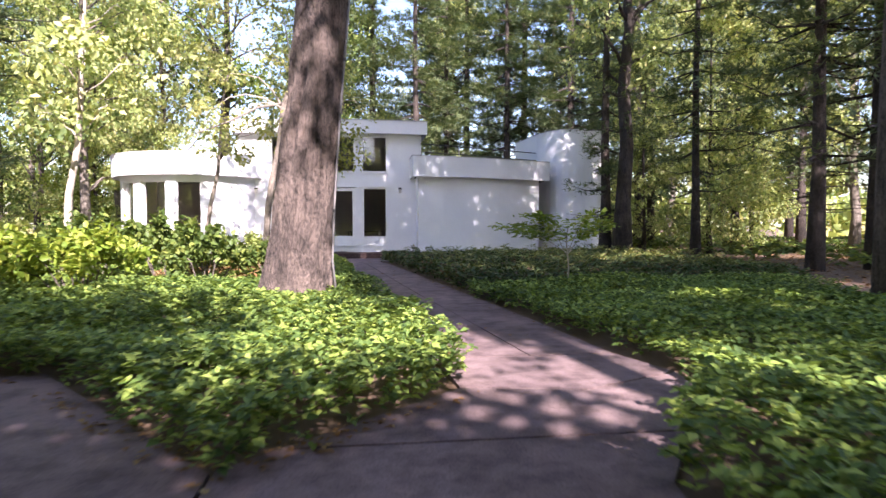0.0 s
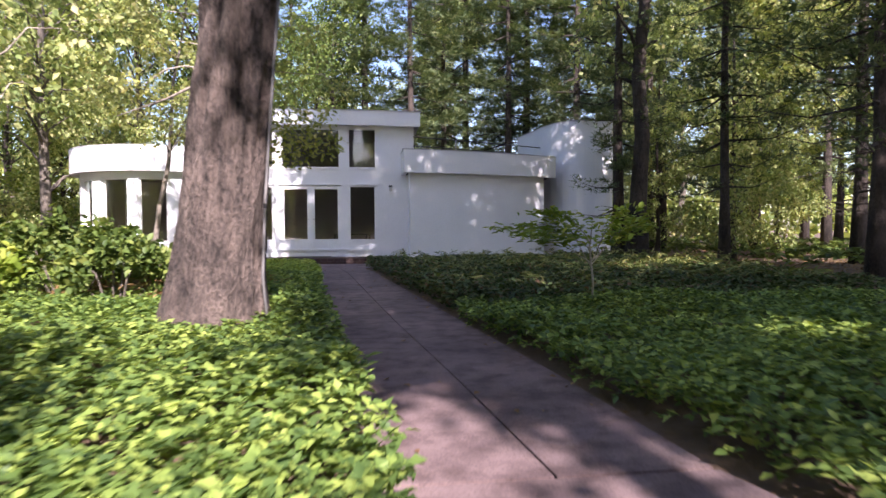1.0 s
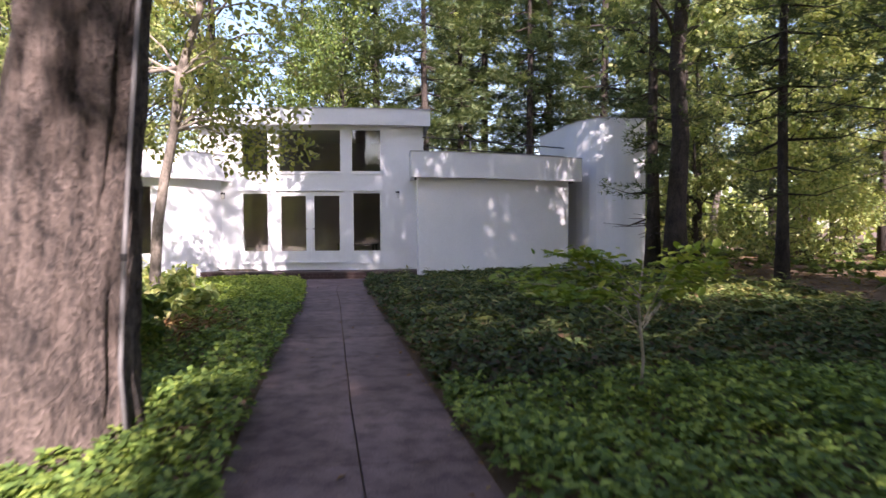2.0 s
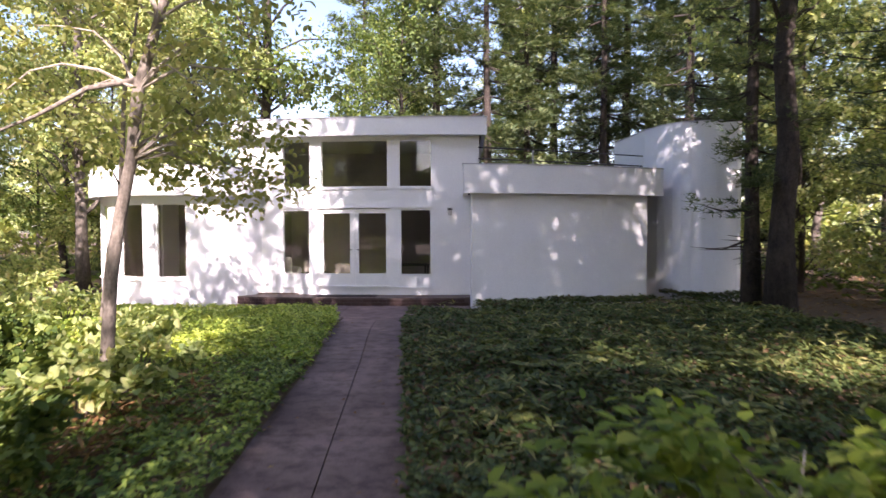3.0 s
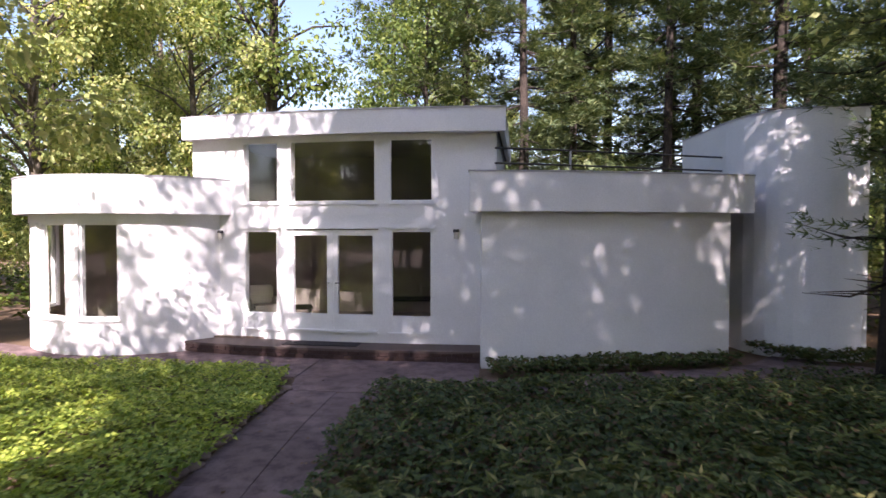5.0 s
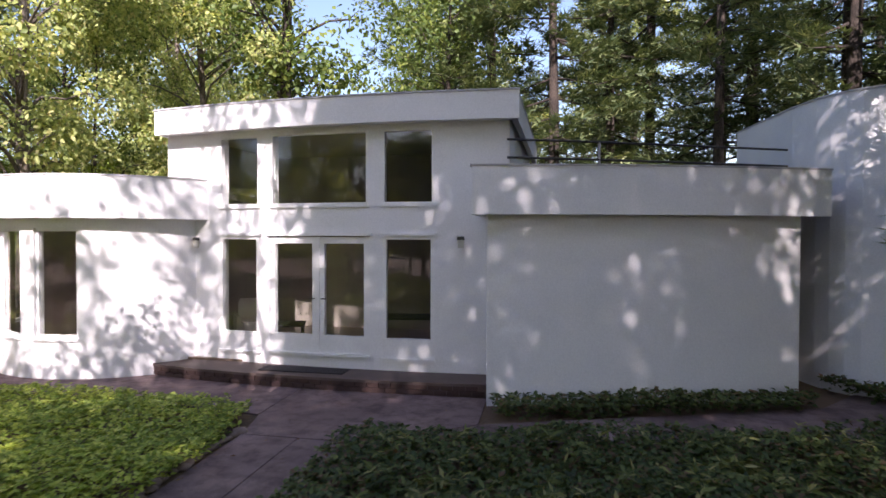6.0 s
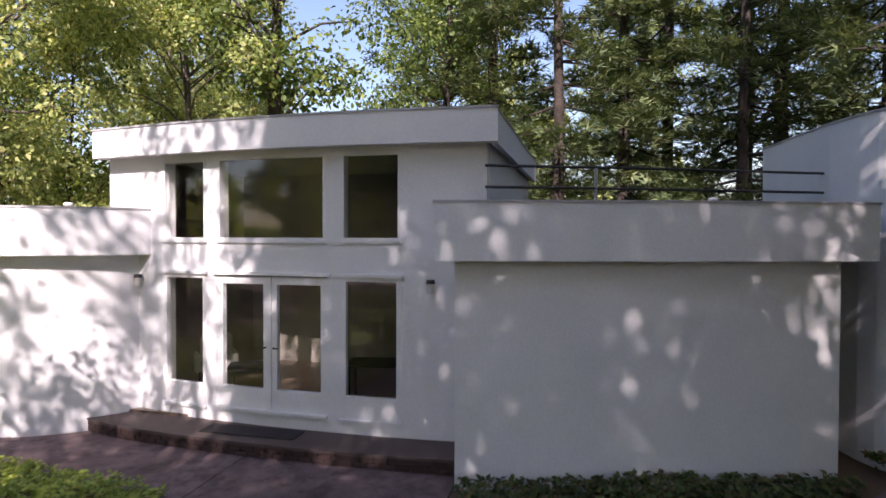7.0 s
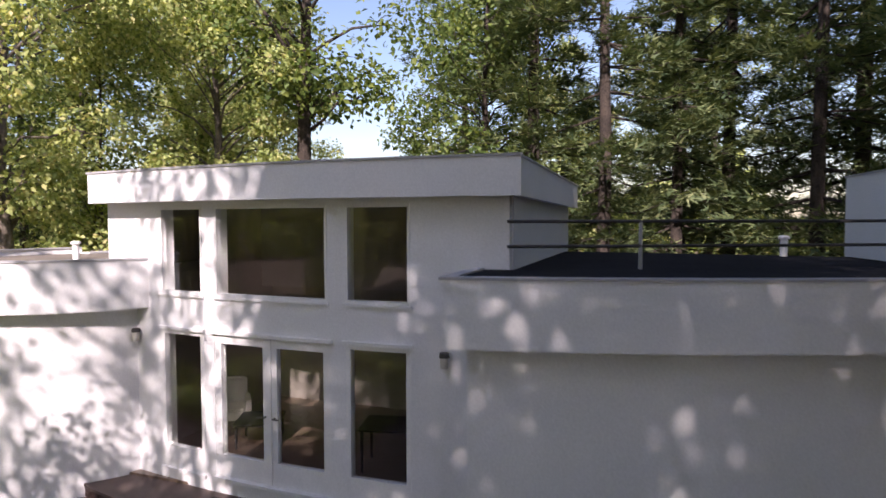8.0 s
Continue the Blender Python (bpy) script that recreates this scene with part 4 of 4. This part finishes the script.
# ---- low planting ----
def inside(poly, x, y):
    hit = np.zeros(len(x), bool)
    n = len(poly)
    for i in range(n):
        (x0, y0), (x1, y1) = poly[i], poly[(i + 1) % n]
        c = ((y0 > y) != (y1 > y)) & (x < (x1 - x0) * (y - y0) / (y1 - y0 + 1e-12) + x0)
        hit ^= c
    return hit


def cover(name, poly, density, height, size, material, label, seed, per=6, shape=LEAF4, cat="groundcover"):
    """A bed of low plants: whorls of leaves on short stems over an uneven surface."""
    nr = np.random.default_rng(seed)
    xs, ys = [p[0] for p in poly], [p[1] for p in poly]
    area = (max(xs) - min(xs)) * (max(ys) - min(ys))
    n = int(area * density)
    x, y = nr.uniform(min(xs), max(xs), n), nr.uniform(min(ys), max(ys), n)
    k = inside(poly, x, y)
    x, y = x[k], y[k]
    wave = 0.5 + 0.25 * np.sin(x * 2.1 + 1.3 * np.sin(y * 1.7)) + 0.25 * np.sin(y * 2.7 + 1.9 * np.sin(x * 1.1))
    h = height * (0.55 + 0.45 * wave) * nr.uniform(0.75, 1.12, len(x))
    h = np.where(nr.random(len(x)) < 0.3, h * nr.uniform(0.25, 0.8, len(x)), h)
    z = gz(x, y) + h
    m = len(x)
    ang = (nr.uniform(0, 6.28, m)[:, None] + np.arange(per)[None] * 6.283 / per + nr.normal(0, 0.25, (m, per))).ravel()
    tilt = nr.normal(0.12, 0.35, m * per)
    at = np.repeat(np.stack([x, y, z], -1), per, 0) + nr.normal(0, 0.012, (m * per, 3))
    d = np.stack([np.cos(ang), np.sin(ang), tilt], -1)
    u = np.stack([nr.normal(0, 0.3, m * per), nr.normal(0, 0.3, m * per), np.ones(m * per)], -1)
    ob = leaves(name, at, d, u, size * nr.uniform(0.6, 1.3, m * per), material, None, shape)
    tagged(ob, label, cat, kind="stuff")


LEFT_NEAR = [(0.66, 3.46), (-0.60, 2.30), (-2.14, 4.12), (-3.2, 3.98), (-7, 3.6), (-7, 8.6), (path_l(8.6) + 0.04, 8.6), (path_l(6) + 0.05, 6.0), (0.56, 4.3)]
LEFT_MID = [(path_l(8.6) + 0.04, 8.6), (-7, 8.6), (-8.1, 14.2), (path_l(14) + 0.03, 14), (path_l(11) + 0.03, 11)]
LEFT_FAR = [(path_l(14) + 0.03, 14), (-8.1, 14.2), (-9.3, 20.7), (-6.5, 20.3), (-4, 20.45), (-1.45, 20.1), (-1.2, 19.3), (path_l(17.7) + 0.03, 17.7)]
RIGHT_NEAR = [(2.02, 3.72), (1.96, 3.3), (1.12, 2.05), (0.93, 1.0), (1.35, -4), (6.0, -4), (6.2, 8.6), (path_r(8.6) - 0.02, 8.6), (path_r(6) - 0.02, 6), (1.9, 4.35)]
RIGHT_FAR = [(path_r(8.6) - 0.02, 8.6), (7.0, 8.6), (8.5, 14), (8.6, 21.0), (7.4, 20.85), (2, 19.5), (1.05, 19.6), (0.5, 19.3), (path_r(17.7) - 0.02, 17.7), (path_r(14) - 0.02, 14), (path_r(11) - 0.02, 11)]
cover("groundcover", LEFT_NEAR, 400, 0.33, 0.06, M_COVER, "dense bright green groundcover bed beside the path", 1, 7)
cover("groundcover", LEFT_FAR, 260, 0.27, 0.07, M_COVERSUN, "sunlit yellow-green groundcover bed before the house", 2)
cover("groundcover", LEFT_MID, 190, 0.25, 0.065, M_COVER, "patchy green groundcover between shrubs and dry leaves", 7, 7)
cover("groundcover", RIGHT_NEAR, 360, 0.30, 0.06, M_COVER, "dense green groundcover bed beside the path", 3, 7)
# This bed and both hedge strips take the leaf colour darkened for shade.
cover("groundcover", RIGHT_FAR, 230, 0.32, 0.075, M_COVERSHADE, "dark shaded groundcover bed before the house", 4)
cover("hedge_strip", [(1.95, 21.25), (2.1, 20.6), (6.5, 21.9), (6.9, 22.5), (6.0, 22.45)], 240, 0.26, 0.09, M_COVERSHADE, "low dark hedge strip along the white wall", 5)
cover("hedge_strip", [(7.2, 23.6), (7.45, 22.9), (8.1, 22.35), (9.6, 22.3), (9.6, 22.9), (8.6, 22.86), (7.75, 23.15)], 240, 0.34, 0.09, M_COVERSHADE, "low dark hedge strip at the foot of the tall block", 8)
cover("undergrowth", [(9, 8), (30, 4), (34, 50), (-30, 50), (-30, 2), (-9, 4), (-11, 22), (-9.5, 30), (11, 30), (12, 22)], 2.6, 0.5, 0.22, M_LEAFDARK, "scattered woodland undergrowth among the trees", 6, 8)


def far_woods():
    """The closed edge of the woods, far behind the trees."""
    nr = np.random.default_rng(9)
    n = 52000
    a = nr.uniform(0, 6.283, n)
    r = nr.uniform(58, 82, n)
    top = 6 + 4 * np.sin(a * 9) + 3 * np.sin(a * 23 + 1) + 2 * np.sin(a * 51)
    z = nr.uniform(0, 1, n) ** 0.8 * np.maximum(top, 4)
    P = np.stack([np.cos(a) * r, 14 + np.sin(a) * r, z], -1)
    ob = leaves("far_woods", P, nr.normal(size=(n, 3)), nr.normal(0, 0.6, (n, 3)) + np.array([0, 0, 1]), nr.uniform(0.7, 1.7, n), M_LEAF, None)
    tagged(ob, "distant edge of green and yellow woods", "woods", kind="stuff")


far_woods()


def shrub(x, y, r, h, n, size, material, label, seed, shape=LEAF6, name="shrub"):
    rng, nr = random.Random(seed), np.random.default_rng(seed)
    e = tagged(empty(name, (x, y, float(gz(x, y)))), label, "shrub", "shrubs in the beds")
    bm = bmesh.new()
    P, D = [], []
    stems = max(7, int(r * 14))
    for k in range(stems):
        a, q = k * 2.399, r * math.sqrt((k + 0.5) / stems)
        tip = Vector((math.cos(a) * q, math.sin(a) * q, h * (1 - 0.45 * (q / r) ** 2) * rng.uniform(0.75, 1.1)))
        mid = tip * 0.5 + Vector((rng.uniform(-0.06, 0.06), rng.uniform(-0.06, 0.06), 0.10))
        tube(bm, [(tip.x * 0.15, tip.y * 0.15, -0.02), mid, tip], [0.014, 0.009, 0.003], 5, 0, k)
        m = n // stems
        t = nr.uniform(0.35, 1.05, m)
        p = np.array(mid)[None] * (1 - t)[:, None] + np.array(tip)[None] * t[:, None] + nr.normal(0, 0.075 * max(0.7, r), (m, 3))
        P.append(p)
        D.append(nr.normal(0, 0.8, (m, 3)) + np.array([math.cos(a) * 0.4, math.sin(a) * 0.4, 0.0]))
    part("branchwork", bm, M_GREYBARK, e)
    P, D = np.concatenate(P), np.concatenate(D)
    P[:, 2] = np.maximum(P[:, 2], 0.03)
    leaves("foliage", P, D, nr.normal(0, 0.4, P.shape) + np.array([0, 0, 1]), size * nr.uniform(0.6, 1.25, len(P)), material, e, shape)


B = "bright yellow-green leafy shrub in the bed"
# On the M_LEAFDARK shrubs the dark leaf colour stands in for shade.
K = "dark leafy shrub with gaps in the bed"
for i, (x, y, r, h, n, s, m, l) in enumerate([
        (-3.75, 8.3, 0.95, 1.15, 2300, 0.10, M_SHRUB, B), (-4.9, 8.0, 0.8, 0.95, 1700, 0.10, M_SHRUB, B), (-2.5, 9.6, 0.7, 1.0, 1500, 0.10, M_LEAFDARK, K), (-3.2, 10.0, 0.8, 1.2, 2000, 0.10, M_LEAFDARK, K), (-4.6, 10.6, 0.9, 1.3, 1900, 0.11, M_LEAFDARK, K),
        (-1.5, 9.9, 0.5, 0.8, 900, 0.10, M_LEAFDARK, K), (-1.9, 11.3, 0.7, 0.85, 900, 0.12, M_LEAF, B), (-3.0, 11.3, 0.8, 0.9, 1300, 0.12, M_LEAFDARK, K),
        (-2.3, 13.0, 0.75, 0.8, 900, 0.12, M_LEAF, B), (-3.9, 12.6, 0.9, 1.0, 1400, 0.12, M_LEAFDARK, K), (-3.6, 15.0, 0.8, 0.7, 800, 0.12, M_LEAF, B),
        (-5.3, 14.4, 1.0, 0.95, 900, 0.13, M_LEAF, K), (-6.3, 17.5, 1.0, 0.8, 900, 0.13, M_LEAF, B), (-6.6, 10.5, 1.1, 1.3, 1000, 0.13, M_LEAF, B),
        (-8.6, 19.6, 0.9, 1.0, 800, 0.13, M_LEAF, K), (-10.2, 21.5, 1.1, 1.6, 900, 0.14, M_LEAF, K)]):
    shrub(x, y, r, h, n, s, m, l, 200 + i)


def sapling(x, y):
    rng, nr = random.Random(8), np.random.default_rng(8)
    e = tagged(empty("sapling", (x, y, 0)), "young tree with thin pale stem and layered leaves", "sapling")
    bm = bmesh.new()
    tube(bm, [(0, 0, -0.05), (0.03, 0.0, 0.4), (0.0, 0.02, 0.8), (0.05, 0.05, 1.1)], [0.014, 0.012, 0.009, 0.003], 7)
    part("stem", bm, M_PALE, e, smooth=True)
    P, D = [], []
    tips = [(-0.98, -0.1, 0.98), (-0.7, 0.35, 1.0), (0.6, 0.1, 1.05), (-0.75, -0.45, 0.9), (-0.3, 0.4, 1.12), (0.8, 0.5, 1.0), (-0.5, 0.0, 1.15), (0.35, -0.1, 1.18)]
    for k, tip in enumerate(tips):
        o = Vector((0.01, 0.01, rng.uniform(0.55, 0.85)))
        tip = Vector(tip)
        mid = o.lerp(tip, 0.5) + Vector((0, 0, 0.12))
        bm = bmesh.new()
        tube(bm, [o, mid, tip], [0.006, 0.0045, 0.002], 5, 0, k)
        part("branch", bm, M_PALE, e)
        n = 115
        t = nr.uniform(0.3, 1.08, n)
        p = np.array(o)[None] * ((1 - t) ** 2)[:, None] + 2 * np.array(mid)[None] * (t * (1 - t))[:, None] + np.array(tip)[None] * (t ** 2)[:, None]
        P.append(p + nr.normal(0, 1, (n, 3)) * np.array([0.10, 0.10, 0.02]))
        D.append(nr.normal(0, 1, (n, 3)) * np.array([1, 1, 0.15]) + np.array((tip - o).normalized()) * 0.5)
    P, D = np.concatenate(P), np.concatenate(D)
    leaves("foliage", P, D, nr.normal(0, 0.2, P.shape) + np.array([0, 0, 1]), 0.085 * nr.uniform(0.7, 1.3, len(P)), M_SHRUB, e, LEAF6)


sapling(2.82, 8.15)


def fern(seed, size=0.6):
    rng, nr = random.Random(seed), np.random.default_rng(seed)
    e = tagged(empty("fern"), "arching fern with dull green and yellowing fronds", "fern", "ferns in the bed")
    for k in range(9):
        P, D, U, S = [], [], [], []
        a = k * 0.698 + rng.uniform(-0.25, 0.25)
        L = size * rng.uniform(0.7, 1.15)
        ax = np.array([math.cos(a), math.sin(a), 0])
        side = np.array([-math.sin(a), math.cos(a), 0])
        for j in range(20):
            t = 0.12 + 0.88 * j / 19
            p = ax * L * t * 0.85 + np.array([0, 0, L * (0.95 * t - 0.75 * t * t)])
            w = L * 0.30 * math.sin(math.pi * min(1, 0.12 + 0.86 * t)) + 0.02
            for sg in (-1, 1):
                P.append(p)
                D.append(side * sg + ax * 0.45 + np.array([0, 0, -0.1]))
                U.append(np.array([0, 0, 1.0]) + ax * 0.2)
                S.append(w)
        leaves("frond", np.array(P), np.array(D), np.array(U), np.array(S), M_FERN, e, BLADE)
    return e


fern_a, fern_b = fern(51, 0.62), fern(52, 0.5)
fern_a.location, fern_b.location = (2.6, 18.4, -0.09), (3.6, 17.6, -0.07)
rng = random.Random(5)
for k in range(60):
    x, y = rng.uniform(1.0, 7.8), rng.uniform(11.0, 19.8)
    if y > 19.3 + 0.22 * (x - 1.0) or x < path_r(y) + 0.35:
        continue
    s = rng.uniform(0.5, 0.85)
    copy_thing(rng.choice((fern_a, fern_b)), Matrix.Translation((x, y, float(gz(x, y)) + 0.16)) @ Matrix.Rotation(rng.uniform(0, 6.28), 4, "Z") @ Matrix.Diagonal((s, s, s, 1)))


def fallen(seed, n, poly, size, label):
    nr = np.random.default_rng(seed)
    xs, ys = [p[0] for p in poly], [p[1] for p in poly]
    x, y = nr.uniform(min(xs), max(xs), n), nr.uniform(min(ys), max(ys), n)
    k = inside(poly, x, y)
    x, y = x[k], y[k]
    m = len(x)
    a = nr.uniform(0, 6.283, m)
    ob = leaves("fallen_leaves", np.stack([x, y, gz(x, y) + 0.022], -1), np.stack([np.cos(a), np.sin(a), nr.normal(0, 0.1, m)], -1), nr.normal(0, 0.15, (m, 3)) + np.array([0, 0, 1]), size * nr.uniform(0.5, 1.2, m), M_DRYLEAF)
    tagged(ob, label, "leaves", kind="stuff")


fallen(61, 260, [(path_l(4.4) - 0.05, 4.4), (path_r(4.4), 4.4), (0.5, 19.3), (1.8, 21), (-4, 21.5), (-1.1, 19.3)], 0.06, "dry brown leaves scattered on the path")
fallen(62, 24000, [(5.8, 2), (30, 0), (30, 40), (12, 30), (9, 21), (8, 12)], 0.11, "brown leaf litter under the trees")
fallen(63, 1500, [(0.74, 3.42), (-0.6, 2.16), (-2.3, 4.08), (-0.6, 2.6)], 0.05, "brown leaf crumbs along the bed's edge")

fallen(64, 500, [(path_r(4.4) - 0.10, 4.4), (path_r(4.4) + 0.1, 4.4), (path_r(12) + 0.1, 12), (path_r(19) + 0.1, 19), (path_r(19) - 0.1, 19), (path_r(12) - 0.1, 12)], 0.05, "brown leaf crumbs along the path's edge")
fallen(65, 420, [(path_l(4.4) + 0.10, 4.4), (path_l(4.4) - 0.1, 4.4), (path_l(12) - 0.1, 12), (path_l(19) - 0.1, 19), (path_l(19) + 0.1, 19), (path_l(12) + 0.1, 12)], 0.05, "brown leaf crumbs along the path's edge")

cover("weeds", [(1.6, 9.5), (7.0, 9.5), (8.2, 14), (8.0, 20.0), (2.2, 19.2), (0.95, 18.6), (1.2, 13)], 11, 0.50, 0.135, M_FERN, "tall narrow-leaved weeds standing among the groundcover", 71, 7, BLADE, "weeds")
fallen(66, 2600, [(-0.9, 9.0), (-0.9, 12.5), (-4.0, 13.0), (-4.5, 9.0)], 0.07, "dry leaves lying among the shrubs")


def edging_stone(seed):
    """A flat, worn stone of the bed's edge."""
    rng = random.Random(seed)
    b = bmesh.new()
    bmesh.ops.create_icosphere(b, subdivisions=2, radius=1.0)
    for v in b.verts:
        q = 1 + 0.22 * noise.noise(v.co * 1.7 + Vector((seed, 0, 0)))
        v.co = Vector((v.co.x * 0.15 * q, v.co.y * 0.10 * q, v.co.z * 0.055 * q))
    return tagged(part("edging_stone", b, M_STONE, smooth=True), "flat pinkish-brown stone along the bed's edge", "stone", "edging stones")


stones = [edging_stone(k) for k in range(3)]
rng = random.Random(15)
for k in range(26):
    y = 15.6 + k * 0.15 + rng.uniform(-0.03, 0.03)
    m = Matrix.Translation((path_l(y) - 0.10 + rng.uniform(-0.05, 0.05), y, float(gz(0, y)) + 0.02)) @ Matrix.Rotation(1.5 + rng.uniform(-0.6, 0.6), 4, "Z") @ Matrix.Diagonal((*[rng.uniform(0.6, 1.1)] * 3, 1))
    if k < 3:
        stones[k].matrix_basis = m
    else:
        copy_thing(stones[k % 3], m)

cover("dry_stalks", [(-1.2, 9.4), (-0.75, 11.5), (-1.3, 12.6), (-3.2, 12.2), (-3.6, 9.8)], 26, 0.36, 0.13, M_DRYLEAF, "dry brown stalks and leaves between the shrubs", 72, 6, BLADE, "dry plants")
